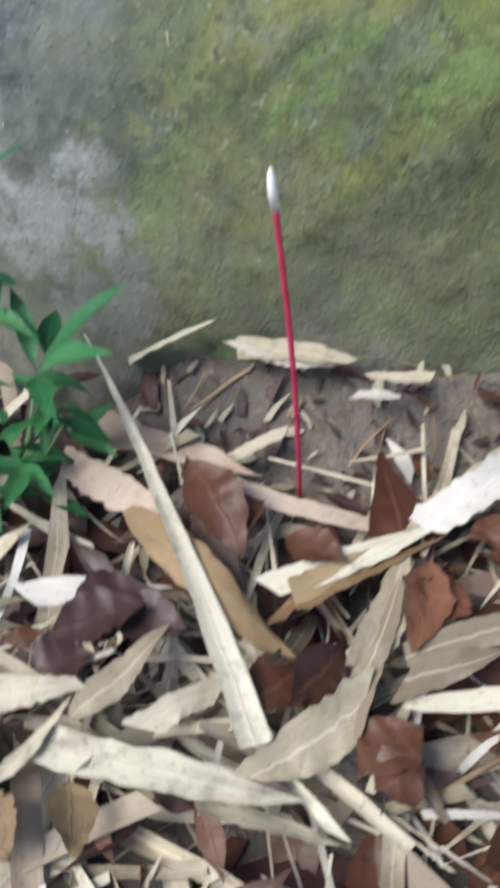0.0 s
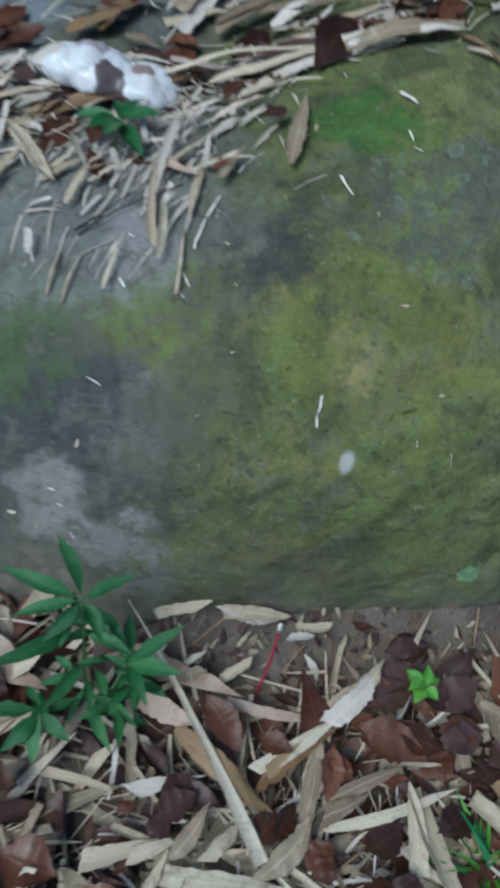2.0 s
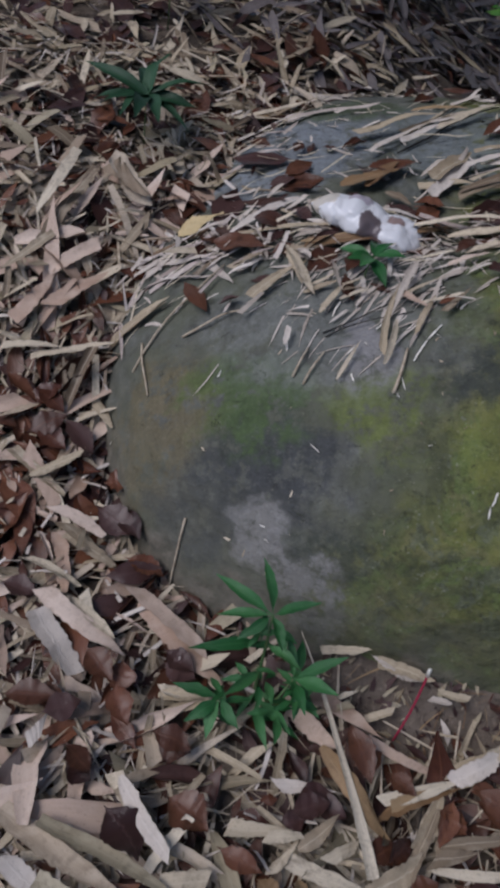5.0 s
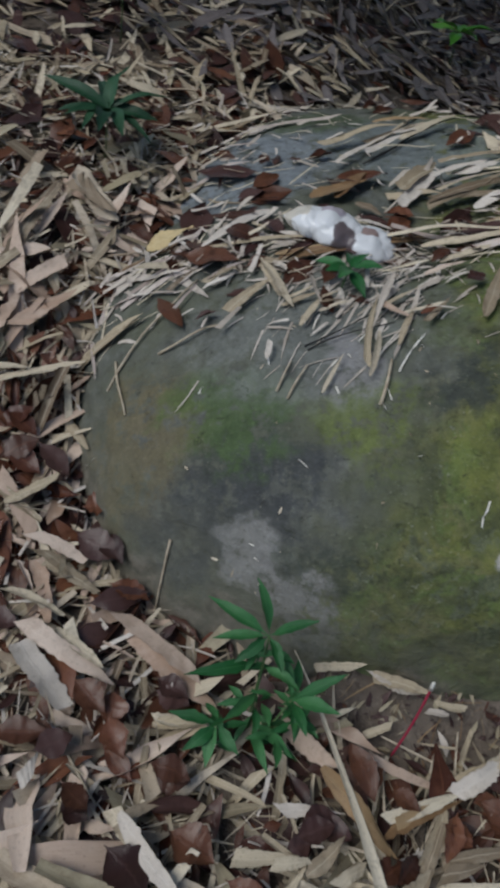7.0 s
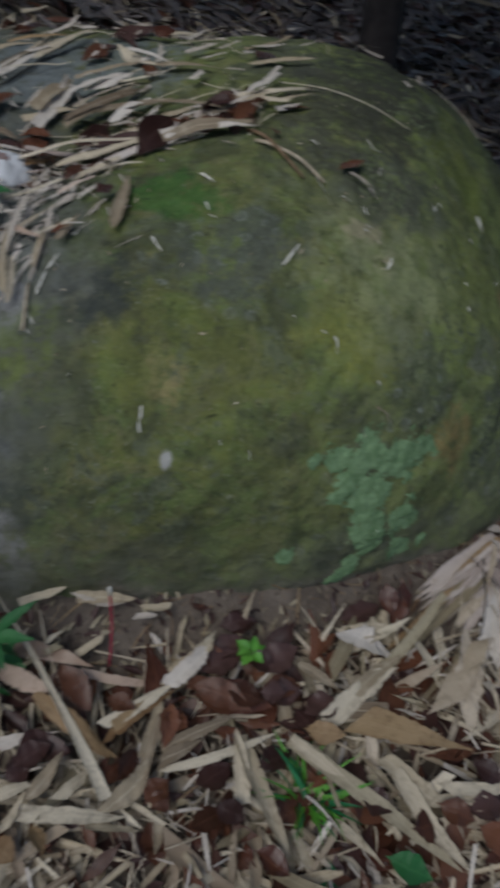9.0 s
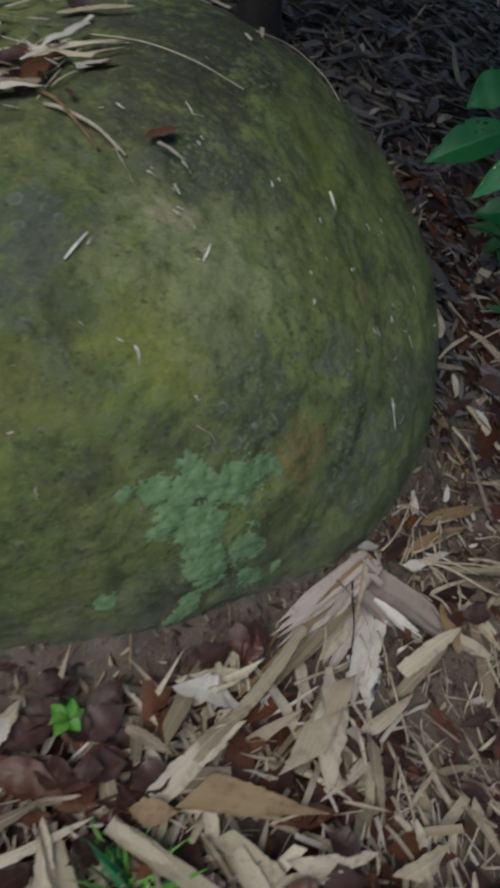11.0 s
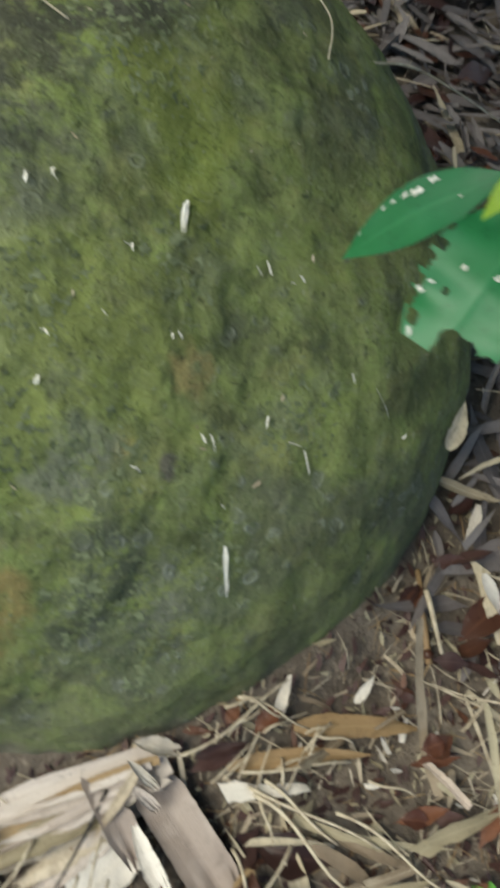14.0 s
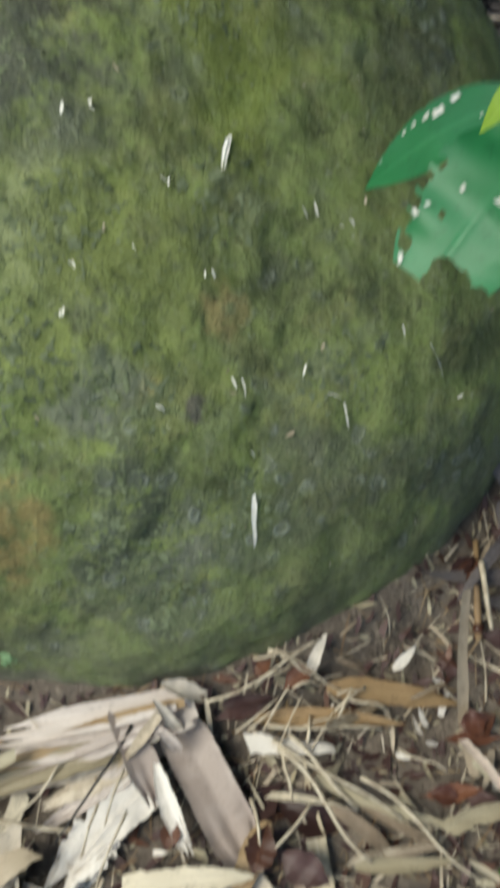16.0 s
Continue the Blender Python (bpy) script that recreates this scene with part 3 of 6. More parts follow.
def tube(points, radii, sides=6):
    """A round stem through points, closed at its ends."""
    pts = [Vector(q) for q in points]
    rings = []
    for i, q in enumerate(pts):
        d = (pts[min(i + 1, len(pts) - 1)] - pts[max(i - 1, 0)]).normalized()
        x = d.orthogonal().normalized() if abs(d.z) > 0.9 else d.cross(Vector((0, 0, 1))).normalized()
        y = d.cross(x)
        r = radii[i] if isinstance(radii, (list, tuple)) else radii
        rings += [q + (x * math.cos(2 * math.pi * k / sides) + y * math.sin(2 * math.pi * k / sides)) * r for k in range(sides)]
    faces = grid_faces(len(pts), sides, True).tolist()
    faces += [list(range(sides))[::-1], [(len(pts) - 1) * sides + k for k in range(sides)]]
    return rings, faces


def tube_mesh(name, points, radii, material, sides=6):
    v, f = tube(points, radii, sides)
    me = bpy.data.meshes.new(name)
    me.from_pydata([tuple(q) for q in v], [], f)
    me.materials.append(material)
    me.polygons.foreach_set("use_smooth", np.full(len(me.polygons), True))
    me.update()
    return me


RNG = np.random.default_rng(7)
KINDS = {
    "straw": ("bamboo_leaf", STRAW, "lance", 0.28, "narrow dry straw-coloured bamboo leaf lying on leaf litter", "leaf"),
    "sheath": ("bamboo_sheath", SHEATH, "strap", 0.2, "broad dry pinkish-tan bamboo sheath lying on leaf litter", "sheath"),
    "salmon": ("bamboo_sheath", SALMON, "strap", 0.2, "broad dry salmon-pink bamboo sheath lying on leaf litter", "sheath"),
    "tan": ("fallen_leaf", TAN, "lance", 0.35, "long dry tan-brown leaf lying on leaf litter", "leaf"),
    "brown": ("fallen_leaf", BROWN, "ovate", 0.5, "curled dark brown broad leaf lying on leaf litter", "leaf"),
    "rust": ("fallen_leaf", RUST, "ovate", 0.6, "glossy rust-red broad leaf lying on leaf litter", "leaf"),
    "dark": ("fallen_leaf", DARK, "ovate", 0.5, "blackish-purple rotting broad leaf lying on leaf litter", "leaf"),
    "khaki": ("bamboo_leaf", KHAKI, "lance", 0.3, "khaki-grey dry bamboo leaf lying on bare earth", "leaf"),
    "white": ("bamboo_leaf", WHITE, "lance", 0.25, "bleached whitish dry bamboo leaf lying on leaf litter", "leaf"),
    "green": ("fallen_leaf", WEED, "ovate", 0.4, "dark green broad leaf newly fallen on the litter", "leaf"),
    "yellow": ("fallen_leaf", YELLOW, "kite", 0.5, "yellow dry leaf at the edge of the boulder", "leaf"),
}
STICKS = {
    "black": ("twig", BLACK, "thin blackened twig sticking out of the litter", "twig"),
    "twig": ("twig", TWIG, "thin brown twig lying on the litter", "twig"),
    "stem": ("straw", BLOND, "thin pale dry straw stalk", "straw"),
}


def centred(name, p, faces, uv, material):
    """A mesh with its origin at its own middle."""
    p = np.asarray(p)
    mid = p.mean(0)
    ob = new(name, mesh_from(name, p - mid, faces, material, uv))
    ob.location = mid
    return ob


def fallen(kind, x1, y1, x2, y2, width, over=0.0):
    """One fallen leaf, sheath, twig or straw between two places of the ground or stone."""
    on_stone = min(stone(np.array([x1, y1, 0.1])), stone(np.array([x2, y2, 0.1]))) < -0.02
    if kind in STICKS:
        name, material, label, category = STICKS[kind]
        pts, lift = [], 0.002 if on_stone else 0.03
        wig = RNG.normal(0, 0.03, 2) * math.hypot(x2 - x1, y2 - y1)
        for i in range(9):
            s = i / 8
            x, y = x1 + (x2 - x1) * s + wig[0] * math.sin(3.1 * s), y1 + (y2 - y1) * s + wig[1] * math.sin(6.2 * s)
            pts.append((x, y, float(height(x, y) if on_stone else floor_height(x, y)) + width * 0.5 + lift + 0.006 * math.sin(3.14 * s)))
        mid = Vector(pts[4])
        ob = new(name, tube_mesh(name, [Vector(q) - mid for q in pts], [width * 0.5 * (1 - 0.05 * i) for i in range(9)], material))
        ob.location = mid
        return tagged(ob, label, category, "loose twigs and straws")
    name, material, form, curl, label, category = KINDS[kind]
    under = height if on_stone else floor_height
    low = 0.003 if on_stone else 0.029 * float(cover((x1 + x2) / 2, (y1 + y2) / 2)) + 0.002
    lift = low + over + (0.002 if on_stone else 0.010) + RNG.uniform(0, 0.010)
    a = (x1, y1, float(under(x1, y1)) + lift + RNG.uniform(0, 0.010))
    b = (x2, y2, float(under(x2, y2)) + lift + RNG.uniform(0, 0.010))
    if width / math.hypot(x2 - x1, y2 - y1) > 0.32 and form == "lance":
        form = "ovate" if kind == "tan" else "strap"
    if form == "lance" and kind in ("straw", "white", "khaki") and width > 0.02:
        form = "splinter"
    broad = form in ("ovate", "kite")
    p, f, uv = leaves(a, b, width * (1.1 if form == "lance" else 1.05 if broad else 0.9), form, low * 0.8, curl * RNG.uniform(0.1, 1.3), RNG.uniform(0.0, 0.05), RNG, 20, 7, 0.05, under, 0.0, 0.038 if broad else 0.05, torn=0.0 if broad else 0.45)
    return tagged(centred(name, p, f, uv, material), label.replace("leaf litter", "mossy stone") if on_stone else label, category, "dry leaves of the litter")


def fleck(x1, y1, x2, y2, width):
    """A short bleached chip of straw stuck to the moss."""
    if math.hypot(x2 - x1, y2 - y1) < width:
        m = (width * 1.3) / max(math.hypot(x2 - x1, y2 - y1), 1e-5)
        x2, y2 = x1 + (x2 - x1) * m, y1 + (y2 - y1) * m
    a, b = (x1, y1, support(x1, y1) + 0.003), (x2, y2, support(x2, y2) + 0.003)
    p, f, uv = leaves(a, b, width * (0.65 if math.hypot(x2 - x1, y2 - y1) > 0.025 else 0.45), "splinter" if RNG.random() < 0.5 else "strap", 0.0, 0.5, 0.03, RNG, 5, 3, 0.15, None)
    return tagged(centred("straw_chip", p, f, uv, BARE), "small bleached straw chip stuck to the moss", "straw chip", "straw chips on the boulder")


def scatter(count, box, keep, length, ratio, seed, aim=None):
    """Ends of loose leaves thrown over a box of the ground, thinned by keep()."""
    r = np.random.default_rng(seed)
    x, y = r.uniform(box[0], box[1], count), r.uniform(box[2], box[3], count)
    ok = r.uniform(0, 1, count) < keep(x, y)
    x, y = x[ok], y[ok]
    n = len(x)
    size = np.clip(np.exp(r.normal(math.log(length), 0.42, n)), 0.4 * length, 2.0 * length)
    turn = r.uniform(0, 2 * np.pi, n) if aim is None else r.normal(aim[0], aim[1], n)
    dx, dy = np.cos(turn) * size / 2, np.sin(turn) * size / 2
    return r, x - dx, y - dy, x + dx, y + dy, size * ratio * np.exp(r.normal(0, 0.22, n).clip(-0.5, 0.35))


def litter(name, material, form, count, box, keep, length, ratio, seed, depth, curl, label, segs=6, across=4, tilt=0.22, under=floor_height, aim=None, torn=0.4):
    r, x1, y1, x2, y2, w = scatter(count, box, keep, length, ratio, seed, aim)
    n = len(x1)
    level = r.uniform(0, 1, n) ** 0.8 * depth
    size = np.hypot(x2 - x1, y2 - y1)
    lean = r.normal(0, tilt, n) * size / 2
    a = np.stack([x1, y1, under(x1, y1) + level + lean], -1)
    b = np.stack([x2, y2, under(x2, y2) + level - lean], -1)
    p, f, uv = leaves(a, b, w, form, 0.001 + level * 0.4, np.where(r.uniform(0, 1, n) < 0.15, r.uniform(1.2, 2.4, n), r.uniform(-0.2, 0.45, n)) * curl, r.normal(0.01, 0.04, n), r, segs, across, 0.09 if form == "strap" else 0.06, under, 0.0, 0.07, torn=torn if form in ("lance", "splinter") else 0.0)
    return tagged(new(name, mesh_from(name, p, f, material, uv)), label, "leaf litter", kind="stuff")

# ---- the litter: loose leaves by the thousand ----
NEAR = (-1.1, 1.5, -0.35, 1.5)
WIDE = (-1.9, 2.3, -0.5, 4.0)


def on_ground(x, y):
    return (stone(np.stack([x, y, litter_top(x, y)], -1)) > 0.0) * cover(x, y) * (1 - beneath_fan(x, y)) * (bank(x, y) < 0.004)


def beneath_fan(x, y):
    """1 where the fan of split sheaths covers the litter."""
    dx, dy = x - 0.732, y - 0.503
    far, turn = np.hypot(dx, dy), np.arctan2(dy, dx)
    return (far < 0.24) * (np.abs(np.angle(np.exp(1j * (turn - 4.35)))) < 1.2) * 0.97


def sparse(x, y):
    """Fewer loose leaves before the stone, where the large ones lie."""
    flank = smooth((x - 0.66) / 0.08) * (1 - smooth((y - 0.60) / 0.15))
    return on_ground(x, y) * (1 - 0.75 * flank) * (1 - 0.35 * smooth((x + 0.16) / 0.08) * (1 - smooth((x - 0.34) / 0.08)) * smooth((y - 0.08) / 0.06) * (1 - smooth((y - 0.42) / 0.05)))


def bare_earth(x, y):
    return (stone(np.stack([x, y, soil(x, y) + 0.01], -1)) > 0.0) * (1 - 0.85 * smooth((cover(x, y) - 0.3) / 0.6))


def off_near(x, y):
    inside = (x > NEAR[0]) & (x < NEAR[1]) & (y > NEAR[2]) & (y < NEAR[3])
    return on_ground(x, y) * ~inside


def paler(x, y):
    """Pale leaves thin out beyond the stone's far flank and towards the back, so that darker ones stand for the shade
    there.
    """
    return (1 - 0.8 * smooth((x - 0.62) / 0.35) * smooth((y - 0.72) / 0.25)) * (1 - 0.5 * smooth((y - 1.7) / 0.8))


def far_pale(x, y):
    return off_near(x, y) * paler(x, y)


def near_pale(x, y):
    return sparse(x, y) * paler(x, y)


litter("bamboo_leaf_litter", STRAW, "lance", 3000, NEAR, near_pale, 0.085, 0.13, 11, 0.028, 0.8, "thick layer of narrow straw-coloured dry bamboo leaves", 7, 4, 0.34, torn=0.5)
litter("sheath_litter", SHEATH, "strap", 800, NEAR, near_pale, 0.075, 0.15, 12, 0.028, 1.0, "dry pinkish-tan bamboo sheaths among the litter", 6, 5, 0.3)
litter("torn_litter", STRAW, "splinter", 5200, NEAR, near_pale, 0.062, 0.11, 19, 0.034, 0.6, "torn splinters of dry bamboo leaf on the litter", 5, 4, 0.36)
litter("tan_splinters", SHEATH, "splinter", 1900, NEAR, near_pale, 0.08, 0.11, 51, 0.036, 0.6, "tan splinters of split bamboo sheath on the litter", 6, 4, 0.3)
litter("pale_shards", WHITE, "splinter", 5200, NEAR, near_pale, 0.040, 0.10, 20, 0.038, 0.8, "small bleached shards of bamboo leaf on the litter", 4, 3, 0.4)
litter("salmon_litter", SALMON, "strap", 380, (-0.95, -0.22, -0.1, 1.15), near_pale, 0.085, 0.20, 54, 0.040, 0.8, "salmon-pink bamboo sheaths among the litter", 7, 5, 0.3)
litter("khaki_litter", KHAKI, "lance", 1000, NEAR, near_pale, 0.075, 0.16, 38, 0.034, 0.9, "khaki-coloured dry bamboo leaves among the litter", 6, 4, 0.3, torn=0.5)
litter("brown_leaf_litter", BROWN, "ovate", 2500, NEAR, sparse, 0.055, 0.40, 13, 0.034, 1.0, "curled brown broad leaves among the litter", 7, 5)
litter("rust_leaf_litter", RUST, "ovate", 1500, NEAR, sparse, 0.052, 0.38, 14, 0.035, 1.0, "rust-red broad leaves among the litter", 7, 5)
litter("dark_leaf_litter", DARK, "ovate", 1900, NEAR, on_ground, 0.055, 0.40, 15, 0.032, 1.0, "dark rotting leaves among the litter", 7, 5)
litter("straw_litter", BLOND, "strap", 6800, NEAR, lambda x, y: on_ground(x, y) ** 0.75 * (1 - 0.55 * smooth((x - 0.66) / 0.08) * (1 - smooth((y - 0.6) / 0.15))), 0.055, 0.028, 16, 0.028, 0.3, "thin broken straws among the litter", 3, 3, 0.3)
litter("crumb_litter", WHITE, "strap", 2000, NEAR, lambda x, y: on_ground(x, y) ** 0.35 * (stone(np.stack([x, y, x * 0 + 0.08], -1)) > 0), 0.014, 0.35, 17, 0.012, 0.6, "small bleached leaf crumbs on the soil", 2, 3, 0.3)
litter("soil_crumbs", BROWN, "strap", 2600, NEAR, lambda x, y: (stone(np.stack([x, y, x * 0 + 0.08], -1)) > 0.0) * 0.8, 0.016, 0.4, 18, 0.006, 0.6, "small brown leaf crumbs on the soil", 2, 3, 0.3)
# dark-coloured leaves that make the flank and the back look shaded
litter("weathered_litter", SHADED, "lance", 4200, (0.55, 2.2, 0.55, 3.2), lambda x, y: (stone(np.stack([x, y, litter_top(x, y)], -1)) > 0.0) * smooth((x - 0.6) / 0.3) * smooth((y - 0.62) / 0.2), 0.08, 0.17, 27, 0.030, 0.8, "greyish leaves beside the boulder, coloured darker to stand for shade", 5, 4)
litter("back_weathered_litter", SHADED, "lance", 3600, (-1.8, 0.9, 1.5, 3.6), lambda x, y: on_ground(x, y) * smooth((y - 1.5) / 0.5), 0.085, 0.16, 28, 0.045, 0.8, "greyish leaves behind the boulder, coloured darker to stand for shade", 4, 3)
litter("earth_straws", BLOND, "splinter", 800, (0.6, 1.4, -0.1, 0.8), lambda x, y: (stone(np.stack([x, y, x * 0 + 0.08], -1)) > 0.01) * 0.8, 0.045, 0.032, 29, 0.008, 0.3, "fine broken straws on the bare earth", 4, 3, 0.2)
litter("earth_chips", SHEATH, "splinter", 700, (0.6, 1.4, -0.1, 0.8), lambda x, y: (stone(np.stack([x, y, x * 0 + 0.08], -1)) > 0.01) * 0.7, 0.022, 0.16, 30, 0.010, 0.5, "small torn sheath chips on the bare earth", 4, 3, 0.2)
litter("earth_bits", KHAKI, "strap", 1500, (-0.05, 1.3, 0.2, 0.85), bare_earth, 0.009, 0.4, 55, 0.004, 0.6, "small tan leaf bits trodden into the bare earth", 2, 3, 0.2)
litter("dark_earth_bits", DARK, "strap", 2600, (-0.05, 1.3, 0.2, 0.85), bare_earth, 0.010, 0.5, 56, 0.003, 0.6, "small dark leaf bits trodden into the bare earth", 2, 3, 0.2)
litter("earth_fibres", TAN, "splinter", 1500, (-0.05, 1.3, 0.2, 0.85), bare_earth, 0.022, 0.05, 57, 0.005, 0.3, "fine straw fibres on the bare earth", 3, 3, 0.2)
PILES = ((-0.42, 0.52, 0.10), (-0.36, 0.62, 0.06), (-0.48, 0.66, 0.09), (-0.30, 0.36, 0.07), (0.30, 0.30, 0.06), (0.50, 0.30, 0.05))


def piles(x, y):
    return on_ground(x, y) * sum(np.exp(-(((x - a) ** 2 + (y - b) ** 2) / c ** 2)) for a, b, c in PILES).clip(0, 1)


litter("dark_leaf_piles", DARK, "ovate", 550, (-0.7, 0.7, 0.0, 0.8), piles, 0.055, 0.4, 41, 0.03, 1.0, "piles of dark rotting leaves beside the boulder", 7, 5)
litter("rust_leaf_piles", RUST, "ovate", 850, (-0.7, 0.7, 0.0, 0.8), piles, 0.055, 0.4, 42, 0.034, 1.0, "piles of rust-brown leaves beside the boulder", 7, 5)
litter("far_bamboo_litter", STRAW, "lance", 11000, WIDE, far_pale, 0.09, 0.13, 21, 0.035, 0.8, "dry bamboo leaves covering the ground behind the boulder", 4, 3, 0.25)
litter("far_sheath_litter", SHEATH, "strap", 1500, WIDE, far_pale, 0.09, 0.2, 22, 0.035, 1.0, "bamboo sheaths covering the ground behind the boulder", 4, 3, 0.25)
litter("far_brown_litter", BROWN, "ovate", 2500, WIDE, off_near, 0.06, 0.4, 23, 0.03, 1.0, "brown leaves on the ground behind the boulder", 4, 3)
litter("far_dark_litter", DARK, "ovate", 5500, WIDE, off_near, 0.06, 0.4, 24, 0.026, 1.0, "dark rotting leaves on the ground behind the boulder", 4, 3)
litter("far_straw_litter", BLOND, "strap", 4200, WIDE, far_pale, 0.07, 0.026, 25, 0.04, 0.3, "thin straws on the ground behind the boulder", 3, 3, 0.4)


def thinning(x, y):
    """Outside the thick litter the leaves lie thinner, and thin out with distance."""
    inside = (x > WIDE[0]) & (x < WIDE[1]) & (y > WIDE[2]) & (y < WIDE[3])
    return (1 - smooth((np.hypot(x - 0.3, y - 1.5) - 1.6) / 3.4)) ** 1.2 * ~inside


OUTER = (-5.2, 5.8, -4.0, 7.0)
litter("outer_bamboo_litter", STRAW, "lance", 15000, OUTER, thinning, 0.10, 0.13, 61, 0.012, 0.8, "dry bamboo leaves thinning out over the forest floor", 3, 3, 0.15)
litter("outer_sheath_litter", SHEATH, "splinter", 9000, OUTER, thinning, 0.10, 0.12, 62, 0.014, 0.8, "tan sheath splinters thinning out over the forest floor", 3, 3, 0.15)
litter("outer_brown_litter", BROWN, "ovate", 9000, OUTER, thinning, 0.06, 0.40, 63, 0.010, 1.0, "brown leaves thinning out over the forest floor", 4, 3)


def on_top(x, y):
    """Litter caught in the hollow across the boulder's top, and the straws that slid down from it."""
    inside = stone(np.stack([x, y, x * 0 + 0.1], -1)) < -0.02
    band = np.exp(-(((y - 0.93 - 0.10 * x) / 0.055) ** 2)) * smooth((x + 0.42) / 0.12) * (1 - smooth((x - 0.26) / 0.12))
    slide = 0.12 * np.exp(-(((x + 0.03) / 0.09) ** 2)) * smooth((y - 0.66) / 0.16) * (1 - smooth((y - 0.9) / 0.1))
    edge = 0.25 * smooth((-0.22 - x) / 0.08) * smooth((y - 0.72) / 0.15)
    back = 0.11 * smooth((y - 1.0) / 0.1) * (1 - 0.8 * smooth((x - 0.25) / 0.15))
    return inside * np.clip(band + slide + edge + back, 0, 1)


def in_hollow(x, y):
    return on_top(x, y) ** 1.5


TOP = (-0.5, 0.6, 0.6, 1.6)
litter("boulder_top_straws", BLEACHED, "strap", 1700, TOP, on_top, 0.06, 0.03, 31, 0.012, 0.4, "thin straws caught on the boulder's top", 4, 3, 0.15, height, (0.35, 0.75))
litter("boulder_top_leaves", PALE, "splinter", 520, TOP, in_hollow, 0.085, 0.105, 32, 0.016, 0.5, "torn dry bamboo leaves caught on the boulder's top", 7, 4, 0.12, height, (0.2, 0.55))
litter("boulder_top_strips", STRAW, "splinter", 240, TOP, in_hollow, 0.11, 0.085, 52, 0.020, 0.4, "long tan strips of bamboo sheath caught on the boulder's top", 7, 4, 0.14, height, (0.15, 0.4))
litter("boulder_top_pale_leaves", WHITE, "lance", 640, TOP, in_hollow, 0.07, 0.13, 37, 0.020, 0.5, "bleached bamboo leaves caught on the boulder's top", 7, 4, 0.14, height, (0.2, 0.7), 0.6)
litter("boulder_top_shards", WHITE, "splinter", 2600, TOP, lambda x, y: on_top(x, y) ** 0.7, 0.026, 0.2, 53, 0.022, 0.5, "small bleached shards caught on the boulder's top", 4, 3, 0.2, height)
litter("boulder_top_brown_leaves", BROWN, "ovate", 700, TOP, lambda x, y: on_top(x, y) ** 1.3, 0.042, 0.42, 33, 0.020, 1.0, "brown leaves caught on the boulder's top", 6, 5, 0.1, height)
litter("boulder_top_dark_leaves", DARK, "ovate", 520, TOP, lambda x, y: on_top(x, y) ** 1.5, 0.05, 0.42, 34, 0.018, 1.0, "dark leaves caught on the boulder's top", 6, 5, 0.1, height)
litter("sliding_straws", WHITE, "splinter", 1000, (-0.30, 0.22, 0.62, 0.92), lambda x, y: np.exp(-(((x + 0.05 + 0.25 * (0.85 - y)) / 0.10) ** 2)) * smooth((y - 0.62) / 0.2) * 0.7, 0.032, 0.06, 36, 0.004, 0.4, "pale straw bits sliding down the boulder's shoulder", 4, 3, 0.05, height, (4.15, 0.42))
litter("sliding_shards", WHITE, "splinter", 420, (-0.24, 0.16, 0.68, 0.92), lambda x, y: np.exp(-(((x + 0.02 + 0.2 * (0.85 - y)) / 0.085) ** 2)) * smooth((y - 0.68) / 0.14), 0.026, 0.16, 58, 0.006, 0.6, "curled white shards of bamboo leaf on the boulder's shoulder", 5, 4, 0.12, height, (4.2, 0.5))
litter("moss_crumbs", STRAW, "strap", 500, (-0.3, 0.95, 0.45, 1.1), lambda x, y: 0.28 * (stone(np.stack([x, y, x * 0 + 0.14], -1)) < -0.01), 0.0045, 0.35, 35, 0.001, 0.5, "tiny dry crumbs sprinkled over the moss", 2, 3, 0.1, height)

# ---- single leaves, sheaths, twigs and straws that can be told apart ----
fallen("straw", 0.083, 0.157, -0.046, 0.418, 0.0145)
fallen("salmon", 0.062, 0.312, 0.164, 0.293, 0.0139)
fallen("tan", 0.097, 0.238, 0.167, 0.283, 0.0148)
fallen("salmon", -0.052, 0.374, 0.049, 0.322, 0.0354)
fallen("salmon", -0.046, 0.334, 0.021, 0.290, 0.0285)
fallen("tan", 0.004, 0.285, 0.106, 0.198, 0.0226)
fallen("brown", 0.031, 0.321, 0.071, 0.257, 0.0323)
fallen("rust", 0.172, 0.267, 0.156, 0.208, 0.0274)
fallen("dark", 0.001, 0.228, 0.047, 0.213, 0.0283)
fallen("brown", 0.096, 0.175, 0.124, 0.212, 0.0273)
fallen("white", -0.041, 0.228, 0.035, 0.240, 0.0149)
fallen("straw", 0.123, 0.168, 0.160, 0.267, 0.0144)
fallen("straw", 0.152, 0.196, 0.208, 0.218, 0.0164)
fallen("straw", -0.014, 0.156, 0.105, 0.136, 0.0278)
fallen("straw", -0.043, 0.171, -0.001, 0.183, 0.0154)
fallen("straw", -0.003, 0.168, 0.035, 0.210, 0.0168)
fallen("straw", 0.031, 0.163, 0.064, 0.188, 0.0149)
fallen("brown", 0.089, 0.278, 0.125, 0.257, 0.0247)
fallen("straw", 0.169, 0.295, 0.225, 0.334, 0.0198)
fallen("brown", 0.191, 0.281, 0.225, 0.290, 0.0209)
fallen("brown", 0.133, 0.142, 0.157, 0.156, 0.0248)
fallen("tan", 0.002, 0.142, 0.013, 0.107, 0.0231)
fallen("straw", 0.058, 0.135, 0.124, 0.120, 0.0165)
fallen("straw", -0.028, 0.137, -0.010, 0.173, 0.0150)
fallen("white", 0.061, 0.399, 0.120, 0.392, 0.0148)
